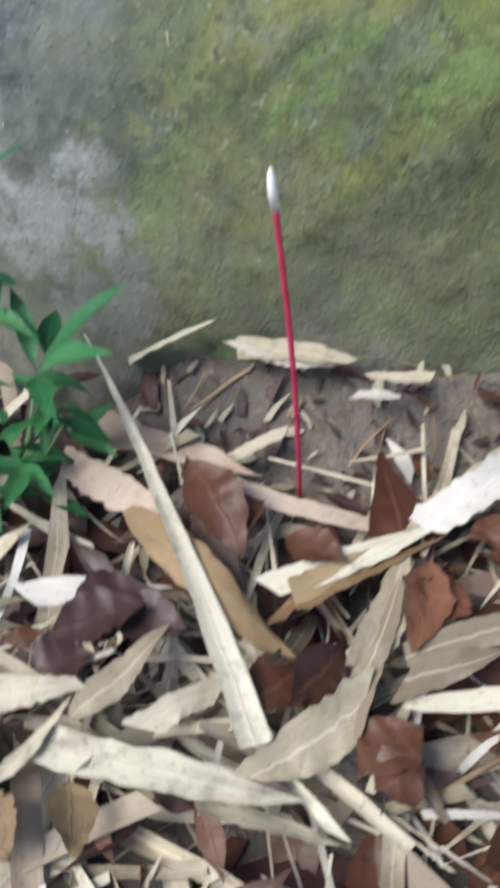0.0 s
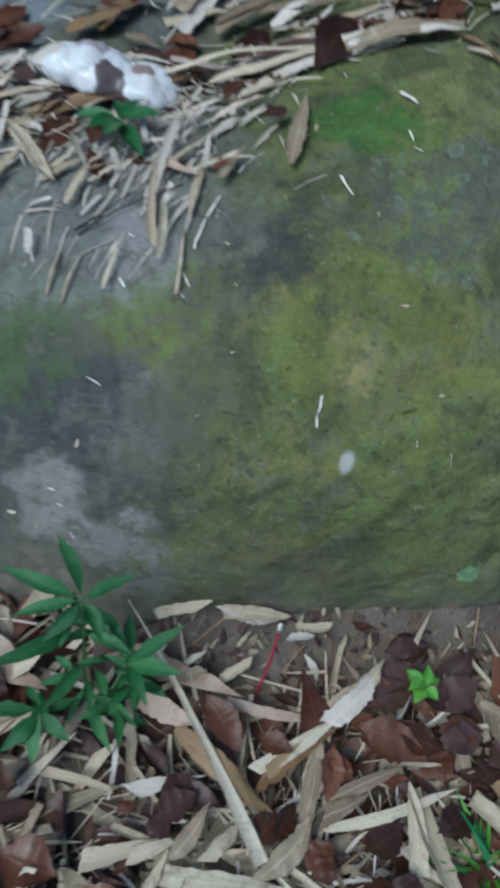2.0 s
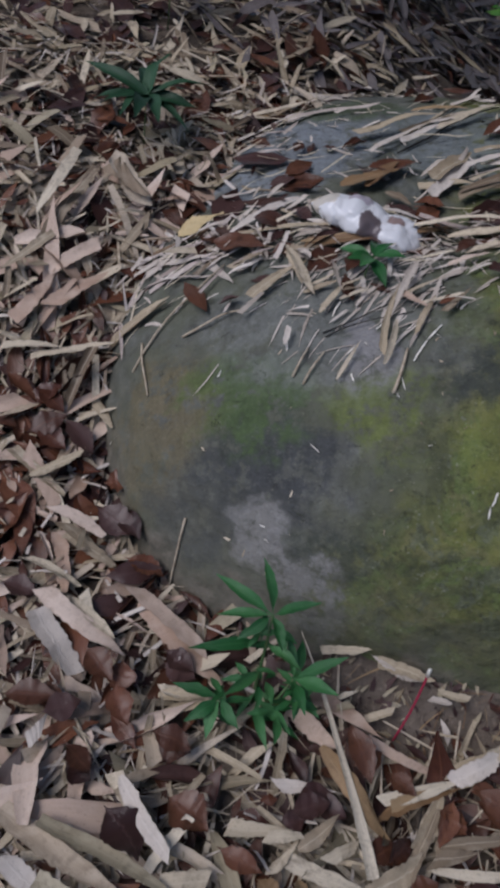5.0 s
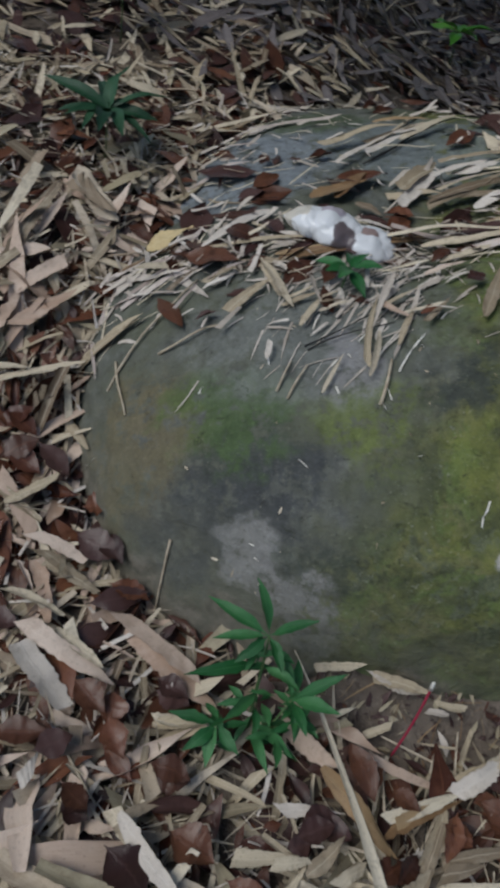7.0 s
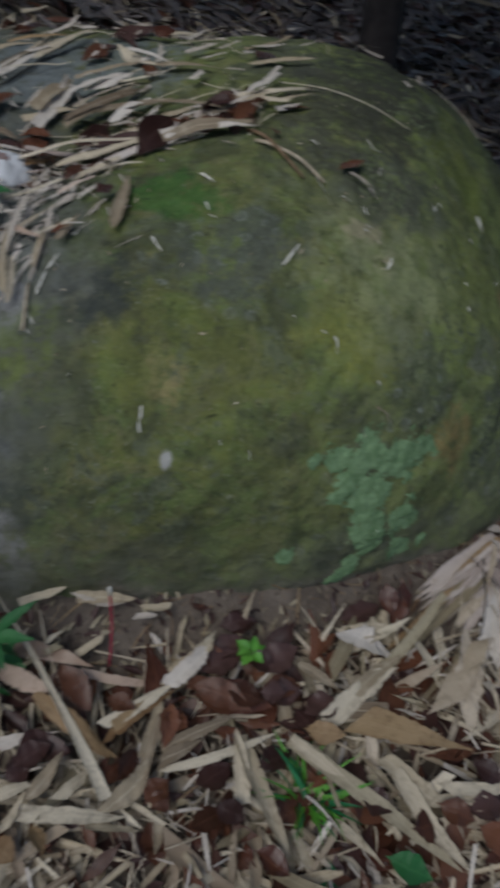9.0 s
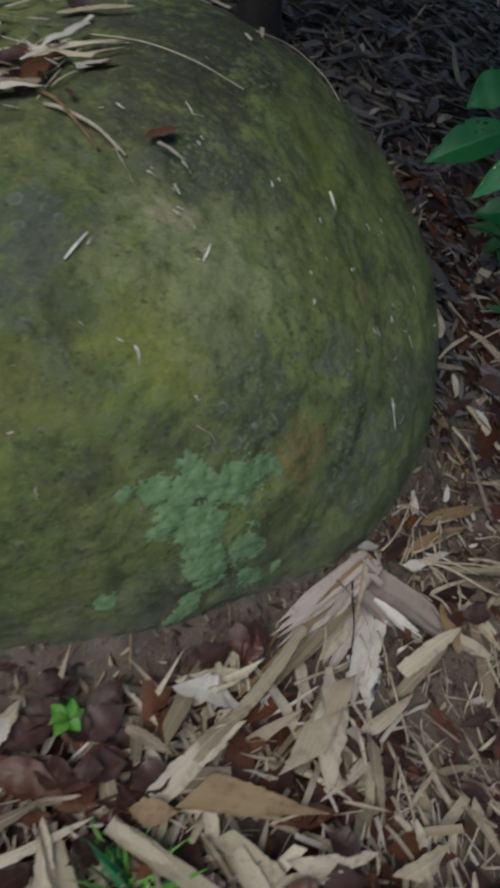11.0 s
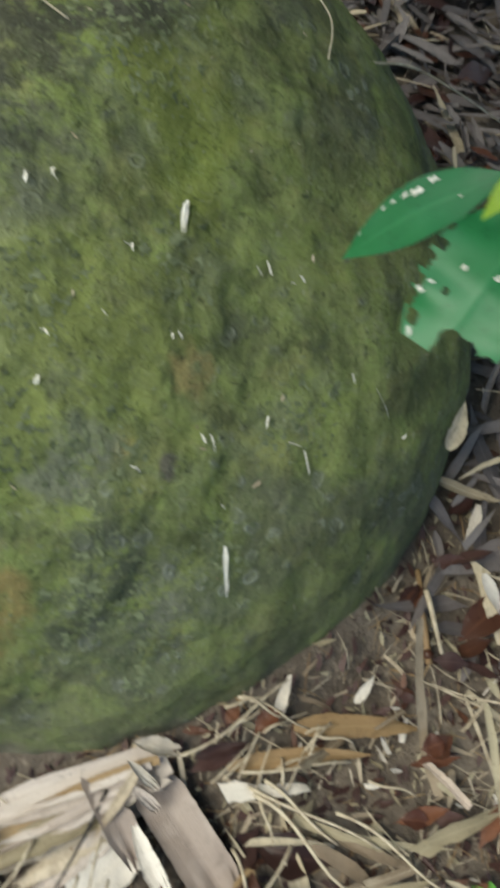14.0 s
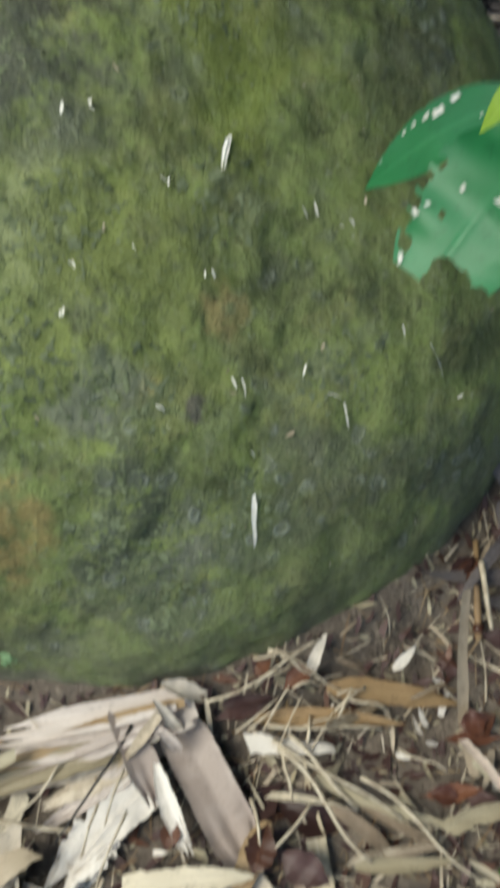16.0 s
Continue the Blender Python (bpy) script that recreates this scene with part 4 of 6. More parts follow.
fallen("white", 0.131, 0.377, 0.161, 0.378, 0.0107)
fallen("straw", 0.055, 0.337, 0.090, 0.354, 0.0131)
fallen("straw", -0.015, 0.406, 0.034, 0.401, 0.0179)
fallen("brown", -0.073, 0.382, -0.028, 0.393, 0.0168)
fallen("black", 0.148, 0.307, 0.132, 0.191, 0.0020)
fallen("black", 0.132, 0.191, 0.133, 0.147, 0.0018)
fallen("black", 0.157, 0.187, 0.140, 0.140, 0.0018)
fallen("black", 0.112, 0.238, 0.117, 0.215, 0.0019)
fallen("white", -0.389, 0.365, -0.310, 0.297, 0.0366)
fallen("salmon", -0.391, 0.393, -0.274, 0.348, 0.0263)
fallen("straw", -0.394, 0.485, -0.314, 0.455, 0.0242)
fallen("salmon", -0.266, 0.419, -0.144, 0.335, 0.0308)
fallen("straw", -0.202, 0.301, -0.125, 0.310, 0.0180)
fallen("straw", -0.228, 0.197, -0.153, 0.136, 0.0273)
fallen("rust", -0.368, 0.574, -0.335, 0.585, 0.0365)
fallen("dark", -0.331, 0.547, -0.291, 0.502, 0.0329)
fallen("dark", -0.324, 0.435, -0.248, 0.473, 0.0319)
fallen("rust", -0.258, 0.326, -0.254, 0.283, 0.0374)
fallen("dark", -0.210, 0.339, -0.164, 0.327, 0.0348)
fallen("brown", -0.192, 0.242, -0.147, 0.238, 0.0337)
fallen("brown", -0.349, 0.257, -0.310, 0.265, 0.0326)
fallen("dark", -0.279, 0.206, -0.254, 0.186, 0.0289)
fallen("brown", -0.504, 0.621, -0.456, 0.658, 0.0385)
fallen("rust", -0.520, 0.669, -0.479, 0.703, 0.0355)
fallen("straw", -0.442, 0.783, -0.352, 0.803, 0.0210)
fallen("straw", -0.540, 0.730, -0.422, 0.775, 0.0252)
fallen("straw", -0.581, 0.887, -0.539, 1.031, 0.0311)
fallen("sheath", -0.519, 1.042, -0.465, 1.019, 0.0543)
fallen("white", -0.436, 0.965, -0.396, 1.049, 0.0406)
fallen("yellow", -0.376, 0.953, -0.311, 0.974, 0.0444)
fallen("straw", -0.452, 1.193, -0.382, 1.223, 0.0151)
fallen("twig", -0.551, 0.878, -0.301, 0.966, 0.0074)
fallen("stem", -0.373, 0.715, -0.282, 0.862, 0.0042)
fallen("stem", -0.309, 0.738, -0.228, 0.758, 0.0040)
fallen("stem", -0.371, 0.752, -0.335, 0.663, 0.0041)
fallen("tan", -0.374, 1.288, -0.267, 1.372, 0.0276)
fallen("tan", -0.180, 0.874, 0.019, 0.936, 0.0111)
fallen("straw", -0.194, 0.874, -0.162, 0.788, 0.0163)
fallen("white", -0.180, 0.858, -0.160, 0.840, 0.0132)
fallen("dark", -0.213, 0.972, -0.171, 0.928, 0.0301)
fallen("brown", -0.157, 0.914, -0.120, 0.908, 0.0257)
fallen("rust", -0.029, 1.010, 0.016, 1.008, 0.0405)
fallen("dark", -0.112, 0.909, -0.069, 0.940, 0.0225)
fallen("brown", -0.116, 1.085, -0.027, 1.123, 0.0332)
fallen("straw", -0.008, 1.071, 0.047, 1.158, 0.0336)
fallen("straw", 0.035, 1.032, 0.148, 1.119, 0.0174)
fallen("brown", -0.239, 1.068, -0.198, 1.120, 0.0273)
fallen("dark", -0.258, 1.048, -0.213, 1.069, 0.0229)
fallen("straw", -0.158, 0.781, -0.118, 0.784, 0.0094)
fallen("straw", -0.109, 0.770, -0.077, 0.774, 0.0093)
fallen("straw", -0.045, 0.656, -0.036, 0.788, 0.0104)
fallen("stem", -0.021, 0.612, -0.015, 0.670, 0.0049)
fallen("rust", 0.008, 0.731, 0.037, 0.732, 0.0193)
fallen("dark", 0.061, 0.785, 0.088, 0.803, 0.0218)
fallen("straw", 0.082, 0.715, 0.110, 0.827, 0.0153)
fallen("stem", -0.143, 0.643, -0.133, 0.679, 0.0036)
fallen("stem", -0.128, 0.633, -0.112, 0.673, 0.0036)
fallen("black", -0.115, 0.694, -0.015, 0.732, 0.0022)
fallen("black", -0.065, 1.176, 0.160, 1.444, 0.0034)
fallen("straw", -0.142, 1.203, 0.037, 1.322, 0.0152)
fallen("white", 0.237, 2.126, 0.278, 2.111, 0.0211)
fallen("straw", 0.057, 0.402, 0.129, 0.394, 0.0225)
fallen("straw", 0.142, 0.384, 0.180, 0.386, 0.0131)
fallen("stem", -0.234, 0.514, -0.235, 0.456, 0.0039)
fallen("straw", -0.255, 0.845, -0.232, 0.858, 0.0117)
fallen("dark", -0.271, 0.770, -0.242, 0.773, 0.0192)
fallen("dark", 0.250, 0.366, 0.304, 0.368, 0.0331)
fallen("dark", 0.224, 0.320, 0.288, 0.345, 0.0372)
fallen("dark", 0.313, 0.314, 0.349, 0.329, 0.0433)
fallen("rust", 0.201, 0.282, 0.307, 0.250, 0.0395)
fallen("brown", 0.290, 0.274, 0.350, 0.274, 0.0324)
fallen("dark", 0.345, 0.238, 0.400, 0.251, 0.0427)
fallen("brown", 0.381, 0.317, 0.418, 0.345, 0.0273)
fallen("brown", 0.390, 0.276, 0.425, 0.327, 0.0320)
fallen("dark", 0.435, 0.360, 0.500, 0.388, 0.0317)
fallen("rust", 0.509, 0.415, 0.513, 0.369, 0.0290)
fallen("rust", 0.539, 0.422, 0.535, 0.366, 0.0276)
fallen("tan", 0.337, 0.218, 0.394, 0.203, 0.0292)
fallen("tan", 0.416, 0.223, 0.572, 0.170, 0.0370)
fallen("straw", 0.380, 0.224, 0.509, 0.307, 0.0273)
fallen("sheath", 0.552, 0.228, 0.650, 0.324, 0.0393)
fallen("khaki", 0.319, 0.207, 0.505, 0.030, 0.0300)
fallen("straw", 0.253, 0.218, 0.289, 0.075, 0.0355)
fallen("straw", 0.178, 0.293, 0.233, 0.339, 0.0260)
fallen("straw", 0.440, 0.172, 0.496, 0.107, 0.0298)
fallen("straw", 0.511, 0.123, 0.619, 0.119, 0.0277)
fallen("straw", 0.659, 0.244, 0.641, 0.167, 0.0172)
fallen("straw", 0.735, 0.322, 0.845, 0.369, 0.0321)
fallen("tan", 0.093, 0.237, 0.162, 0.275, 0.0252)
fallen("rust", 0.165, 0.220, 0.183, 0.257, 0.0281)
fallen("straw", 0.154, 0.209, 0.247, 0.240, 0.0208)
fallen("twig", 0.167, 0.150, 0.291, 0.212, 0.0037)
fallen("straw", 0.432, 0.342, 0.508, 0.351, 0.0281)
fallen("stem", 0.716, 0.325, 0.715, 0.236, 0.0045)
fallen("dark", 0.531, 0.094, 0.591, 0.096, 0.0364)
fallen("brown", 0.449, 0.084, 0.497, 0.087, 0.0351)
fallen("straw", 0.438, 0.328, 0.499, 0.351, 0.0245)
fallen("dark", 0.429, 0.371, 0.489, 0.383, 0.0274)
fallen("rust", 0.516, 0.357, 0.531, 0.408, 0.0319)
fallen("straw", 0.720, 0.296, 0.815, 0.348, 0.0252)
fallen("sheath", 0.635, 0.322, 0.579, 0.225, 0.0513)
fallen("straw", 1.046, 0.768, 1.081, 0.685, 0.0169)
fallen("white", 1.070, 0.810, 1.120, 0.788, 0.0195)
fallen("dark", 0.987, 0.763, 1.042, 0.769, 0.0223)
fallen("brown", 0.960, 0.691, 0.984, 0.730, 0.0162)
fallen("stem", 0.984, 0.721, 1.009, 0.657, 0.0072)
fallen("rust", 0.821, 0.530, 0.847, 0.564, 0.0210)
fallen("rust", 0.371, 0.782, 0.416, 0.810, 0.0230)
fallen("white", 0.385, 0.776, 0.410, 0.761, 0.0084)
fallen("white", 0.411, 0.755, 0.424, 0.746, 0.0050)
fallen("stem", 0.415, 0.516, 0.442, 0.508, 0.0020)
fallen("stem", 0.816, 0.495, 0.925, 0.528, 0.0038)
fallen("white", 0.924, 0.589, 0.941, 0.622, 0.0097)
fallen("brown", 0.761, 0.362, 0.758, 0.391, 0.0184)
fallen("brown", 0.843, 0.367, 0.844, 0.413, 0.0283)
fallen("stem", 0.841, 0.493, 0.921, 0.452, 0.0044)
fallen("khaki", 0.902, 0.459, 1.037, 0.470, 0.0086)
fallen("khaki", 1.002, 0.460, 1.084, 0.521, 0.0159)
fallen("dark", 1.006, 0.758, 1.063, 0.791, 0.0194)
fallen("dark", 1.003, 0.820, 1.034, 0.852, 0.0212)
fallen("white", 1.034, 0.800, 1.040, 0.846, 0.0155)
fallen("straw", 0.984, 0.858, 1.062, 0.852, 0.0125)
fallen("straw", 0.974, 0.859, 0.984, 0.918, 0.0186)
fallen("white", 1.047, 0.755, 1.082, 0.712, 0.0152)
fallen("rust", 0.997, 0.556, 1.024, 0.570, 0.0235)
fallen("rust", 0.975, 0.482, 1.032, 0.507, 0.0167)
fallen("dark", 0.956, 0.697, 0.978, 0.731, 0.0174)
fallen("khaki", 1.016, 0.527, 1.052, 0.514, 0.0080)
fallen("stem", 0.839, 0.476, 0.860, 0.438, 0.0037)
fallen("stem", 0.877, 0.442, 0.850, 0.384, 0.0037)
fallen("brown", 1.052, 0.433, 1.086, 0.431, 0.0286)
fallen("khaki", 0.931, 0.404, 1.027, 0.443, 0.0129)
fallen("straw", 0.147, 0.902, 0.271, 0.880, 0.0194)
fallen("straw", 0.108, 1.065, 0.264, 0.923, 0.0159)
fallen("stem", 0.249, 0.977, 0.385, 1.004, 0.0070)
fallen("twig", 0.270, 0.885, 0.323, 0.771, 0.0054)
fallen("straw", 0.102, 0.952, 0.148, 0.974, 0.0190)
fallen("straw", 0.123, 0.954, 0.198, 0.976, 0.0173)
fallen("brown", 0.192, 0.285, 0.274, 0.244, 0.0365)
fallen("dark", 0.244, 0.360, 0.295, 0.368, 0.0251)
fallen("rust", 0.223, 0.342, 0.243, 0.297, 0.0265)
fallen("dark", 0.277, 0.319, 0.320, 0.302, 0.0299)
fallen("straw", 0.175, 0.291, 0.232, 0.331, 0.0209)
fallen("sheath", -0.334, 0.128, -0.190, 0.077, 0.0277)
fallen("white", -0.316, 0.085, -0.247, 0.051, 0.0261)
fallen("straw", -0.216, 0.184, -0.145, 0.126, 0.0248)
fallen("dark", -0.369, 0.541, -0.296, 0.514, 0.0441)
fallen("rust", -0.303, 0.472, -0.243, 0.461, 0.0345)
fallen("dark", -0.447, 0.390, -0.397, 0.388, 0.0326)
fallen("straw", -0.405, 0.500, -0.316, 0.456, 0.0267)
fallen("straw", -0.352, 0.390, -0.278, 0.352, 0.0222)
fallen("salmon", -0.277, 0.432, -0.161, 0.369, 0.0270)
fallen("rust", -0.266, 0.324, -0.238, 0.291, 0.0292)
fallen("straw", -0.204, 0.297, -0.139, 0.307, 0.0168)
fallen("dark", -0.213, 0.354, -0.168, 0.336, 0.0295)
fallen("straw", -0.475, 0.557, -0.414, 0.613, 0.0176)
fallen("rust", -0.566, 0.698, -0.507, 0.668, 0.0314)
fallen("rust", -0.496, 0.634, -0.441, 0.613, 0.0340)
fallen("straw", -0.588, 0.733, -0.500, 0.752, 0.0243)
fallen("straw", -0.440, 0.786, -0.357, 0.807, 0.0234)
fallen("straw", -0.565, 0.903, -0.627, 0.837, 0.0215)
fallen("sheath", -0.522, 1.060, -0.450, 0.990, 0.0423)
fallen("straw", -0.579, 1.053, -0.604, 0.930, 0.0244)
fallen("straw", -0.441, 1.184, -0.381, 1.224, 0.0143)
fallen("straw", -0.269, 0.838, -0.253, 0.857, 0.0120)
fallen("white", -0.334, 0.202, -0.322, 0.226, 0.0181)
fallen("tan", -0.044, 0.129, -0.015, 0.107, 0.0292)
fallen("brown", -0.386, 0.247, -0.318, 0.261, 0.0322)
fallen("dark", -0.285, 0.193, -0.250, 0.182, 0.0297)
fallen("straw", -0.087, 0.170, 0.002, 0.188, 0.0192)
fallen("straw", -0.147, 0.096, -0.095, 0.114, 0.0246)
fallen("stem", -0.327, 0.283, -0.247, 0.203, 0.0045)
fallen("straw", 0.449, 0.153, 0.512, 0.029, 0.0313)
fallen("straw", 0.639, 0.087, 0.704, 0.104, 0.0256)
fallen("sheath", 0.536, 0.086, 0.652, 0.044, 0.0279)
fallen("straw", 0.132, 0.182, 0.081, 0.145, 0.0288)
fallen("dark", 0.396, 0.133, 0.433, 0.106, 0.0383)
fallen("brown", 0.174, 0.115, 0.227, 0.128, 0.0362)
fallen("stem", 0.686, 0.241, 0.677, 0.109, 0.0052)
fallen("stem", 0.583, 0.333, 0.667, 0.350, 0.0053)
fallen("stem", 0.916, 0.479, 1.040, 0.430, 0.0038)
fallen("stem", 0.945, 0.515, 0.995, 0.510, 0.0032)
fallen("stem", 0.822, 0.428, 0.843, 0.392, 0.0037)
fallen("dark", 0.859, 0.396, 0.912, 0.384, 0.0309)
fallen("khaki", 0.952, 0.379, 1.054, 0.414, 0.0129)
fallen("stem", 0.755, 0.494, 0.844, 0.584, 0.0032)
fallen("stem", 0.809, 0.556, 0.877, 0.550, 0.0032)
fallen("straw", 0.055, 1.174, 0.154, 1.191, 0.0207)
fallen("white", 0.045, 1.119, 0.124, 1.167, 0.0162)
fallen("straw", -0.009, 1.246, 0.097, 1.376, 0.0157)
fallen("stem", -0.104, 1.191, 0.054, 1.357, 0.0055)
fallen("stem", -0.018, 1.300, 0.286, 2.136, 0.0072)
fallen("straw", 0.166, 0.996, 0.305, 0.970, 0.0248)
fallen("straw", 0.035, 1.061, 0.195, 1.061, 0.0157)
fallen("white", 0.100, 1.026, 0.162, 1.074, 0.0173)
fallen("white", 0.148, 0.905, 0.277, 0.865, 0.0197)
fallen("straw", 0.128, 1.004, 0.257, 0.958, 0.0267)
fallen("white", 0.090, 1.135, 0.142, 1.167, 0.0262)
fallen("straw", 0.270, 0.990, 0.388, 0.983, 0.0143)
fallen("stem", 0.275, 0.856, 0.352, 0.766, 0.0055)
fallen("tan", -0.104, 1.036, -0.059, 1.125, 0.0231)
fallen("tan", -0.053, 1.337, 0.047, 1.366, 0.0103)
fallen("white", -0.111, 1.149, -0.019, 1.272, 0.0105)
fallen("white", -0.066, 1.187, 0.036, 1.311, 0.0129)
fallen("white", -0.129, 0.826, -0.109, 0.767, 0.0079)
fallen("white", -0.019, 0.827, -0.043, 0.711, 0.0092)
fallen("white", 0.012, 0.794, -0.015, 0.670, 0.0067)
fallen("straw", -0.227, 0.774, -0.183, 0.829, 0.0144)
fallen("white", -0.235, 0.739, -0.212, 0.772, 0.0071)
fallen("salmon", -0.588, 0.895, -0.496, 0.846, 0.0319)
fallen("salmon", -0.537, 0.804, -0.476, 0.867, 0.0276)
fallen("salmon", -0.496, 0.597, -0.422, 0.524, 0.0255)
fallen("salmon", -0.422, 0.524, -0.342, 0.498, 0.0215)
fallen("straw", -0.430, 0.430, -0.347, 0.408, 0.0206)
fallen("salmon", -0.584, 0.771, -0.545, 0.847, 0.0286)
fallen("salmon", -0.557, 0.854, -0.493, 0.913, 0.0251)
fallen("straw", -0.516, 0.594, -0.418, 0.546, 0.0229)
fallen("rust", -0.514, 0.685, -0.461, 0.663, 0.0328)
fallen("dark", -0.458, 0.655, -0.400, 0.617, 0.0338)
fallen("tan", -0.173, 0.874, 0.022, 0.930, 0.0139)
fallen("straw", 0.019, 0.906, 0.147, 0.907, 0.0123)
fallen("straw", -0.199, 0.874, -0.154, 0.771, 0.0146)
fallen("white", -0.191, 0.865, -0.159, 0.844, 0.0165)
fallen("straw", -0.027, 0.758, 0.023, 0.805, 0.0089)
fallen("straw", -0.010, 0.684, 0.007, 0.750, 0.0085)
fallen("straw", 0.016, 0.711, 0.046, 0.759, 0.0072)
fallen("straw", -0.130, 0.730, -0.107, 0.778, 0.0089)
fallen("straw", -0.109, 0.755, -0.073, 0.767, 0.0082)
fallen("straw", -0.090, 0.628, -0.072, 0.678, 0.0051)
fallen("white", -0.164, 0.702, -0.164, 0.681, 0.0087)
fallen("salmon", -0.036, 0.763, -0.003, 0.725, 0.0100)
fallen("straw", -0.009, 0.736, 0.033, 0.742, 0.0079)
fallen("straw", -0.040, 0.640, -0.036, 0.702, 0.0089)
fallen("straw", -0.013, 1.017, 0.044, 1.111, 0.0226)
fallen("straw", 0.034, 1.040, 0.143, 1.100, 0.0140)
fallen("tan", -0.143, 1.030, -0.060, 1.092, 0.0312)
fallen("white", -0.259, 0.832, -0.228, 0.857, 0.0121)
fallen("straw", -0.074, 1.027, -0.029, 0.988, 0.0150)
fallen("rust", -0.025, 0.946, 0.009, 0.997, 0.0341)
fallen("rust", -0.173, 1.030, -0.227, 1.044, 0.0224)
fallen("salmon", 0.020, 0.827, 0.069, 0.849, 0.0101)
fallen("straw", 0.042, 0.862, 0.102, 0.880, 0.0097)
fallen("straw", 0.121, 1.061, 0.269, 0.892, 0.0163)
fallen("straw", -0.051, 0.917, 0.137, 0.923, 0.0123)
fallen("straw", 0.051, 1.085, 0.143, 1.123, 0.0139)
fallen("white", -0.007, 1.033, 0.050, 1.142, 0.0277)
fallen("straw", 0.184, 1.003, 0.276, 0.986, 0.0110)
fallen("straw", 0.270, 0.950, 0.398, 0.978, 0.0081)
fallen("straw", -0.025, 1.064, 0.084, 1.080, 0.0156)
fallen("straw", 0.129, 1.245, 0.169, 1.184, 0.0277)
fallen("white", 0.222, 1.079, 0.242, 1.105, 0.0157)
fallen("straw", 0.178, 1.180, 0.271, 1.107, 0.0132)
fallen("straw", 0.313, 1.105, 0.419, 1.101, 0.0120)
fallen("straw", -0.063, 1.250, 0.019, 1.314, 0.0201)
fallen("rust", 0.189, 1.353, 0.239, 1.361, 0.0257)
fallen("straw", 0.221, 1.245, 0.308, 1.219, 0.0108)
fallen("white", 0.329, 1.185, 0.382, 1.176, 0.0095)
fallen("straw", 0.370, 0.220, 0.480, 0.290, 0.0382)
fallen("khaki", 0.466, 0.283, 0.601, 0.394, 0.0220)
fallen("white", 0.433, 0.346, 0.490, 0.322, 0.0397)
fallen("straw", 0.351, 0.304, 0.404, 0.263, 0.0148)
fallen("straw", 0.318, 0.205, 0.405, 0.113, 0.0207)
fallen("straw", 0.484, 0.111, 0.559, 0.110, 0.0234)
fallen("dark", 0.245, 0.364, 0.301, 0.371, 0.0338)
fallen("dark", 0.210, 0.302, 0.277, 0.325, 0.0374)
fallen("dark", 0.292, 0.299, 0.354, 0.327, 0.0417)
fallen("brown", 0.196, 0.275, 0.287, 0.262, 0.0385)
fallen("dark", 0.296, 0.270, 0.348, 0.266, 0.0351)
fallen("dark", 0.187, 0.163, 0.239, 0.185, 0.0359)
fallen("dark", 0.269, 0.174, 0.317, 0.191, 0.0342)
fallen("dark", -0.017, 0.215, 0.027, 0.235, 0.0356)
fallen("brown", 0.076, 0.173, 0.109, 0.201, 0.0319)
fallen("dark", 0.328, 0.221, 0.363, 0.234, 0.0352)
fallen("brown", 0.127, 0.147, 0.158, 0.172, 0.0322)
fallen("white", 0.169, 0.286, 0.226, 0.330, 0.0250)
fallen("straw", 0.245, 0.137, 0.251, 0.226, 0.0263)
fallen("straw", 0.151, 0.185, 0.294, 0.215, 0.0116)
fallen("straw", 0.084, 0.242, 0.171, 0.288, 0.0157)
fallen("straw", 0.134, 0.203, 0.157, 0.269, 0.0199)
fallen("dark", -0.030, 0.185, 0.000, 0.201, 0.0271)
fallen("brown", 0.046, 0.273, 0.080, 0.299, 0.0310)
fallen("brown", 1.003, 0.550, 1.032, 0.578, 0.0242)
fallen("salmon", 1.002, 0.543, 1.051, 0.511, 0.0107)
fallen("khaki", 1.008, 0.470, 1.086, 0.515, 0.0146)
fallen("rust", 0.980, 0.486, 1.014, 0.489, 0.0184)
fallen("dark", 1.013, 0.492, 1.048, 0.503, 0.0160)
fallen("sheath", 0.920, 0.456, 1.002, 0.448, 0.0110)
fallen("dark", 0.762, 0.493, 0.818, 0.523, 0.0127)
fallen("brown", 0.791, 0.531, 0.802, 0.552, 0.0140)

fallen("white", -0.190, 0.868, -0.176, 0.800, 0.0120)
fallen("straw", -0.196, 0.866, -0.130, 0.874, 0.0100)
fallen("straw", -0.150, 0.790, -0.118, 0.806, 0.0060)
fallen("straw", -0.105, 0.772, -0.080, 0.796, 0.0070)
fallen("black", -0.120, 0.700, 0.012, 0.775, 0.0022)
# leaves and straws on the bare earth by the far flank
fallen("tan", 0.863, 0.550, 0.992, 0.582, 0.0250)
fallen("tan", 0.802, 0.496, 0.941, 0.542, 0.0173)
fallen("white", 0.803, 0.474, 0.886, 0.496, 0.0180)
fallen("white", 0.842, 0.550, 0.846, 0.592, 0.0110)
fallen("dark", 0.764, 0.483, 0.822, 0.522, 0.0190)
fallen("tan", 0.844, 0.416, 0.834, 0.338, 0.0230)
fallen("khaki", 0.874, 0.466, 0.998, 0.447, 0.0095)
fallen("khaki", 1.063, 0.622, 1.088, 0.468, 0.0085)
fallen("stem", 0.833, 0.478, 0.944, 0.413, 0.0050)
fallen("stem", 0.826, 0.484, 0.962, 0.456, 0.0040)
for i in range(15):
    turn, mx, my, size = RNG.normal(0.9, 0.7), RNG.uniform(0.80, 0.91), RNG.uniform(0.50, 0.565), RNG.uniform(0.025, 0.06)
    fallen("stem", mx - size * math.cos(turn) / 2, my - size * math.sin(turn) / 2, mx + size * math.cos(turn) / 2, my + size * math.sin(turn) / 2, RNG.uniform(0.002, 0.004))

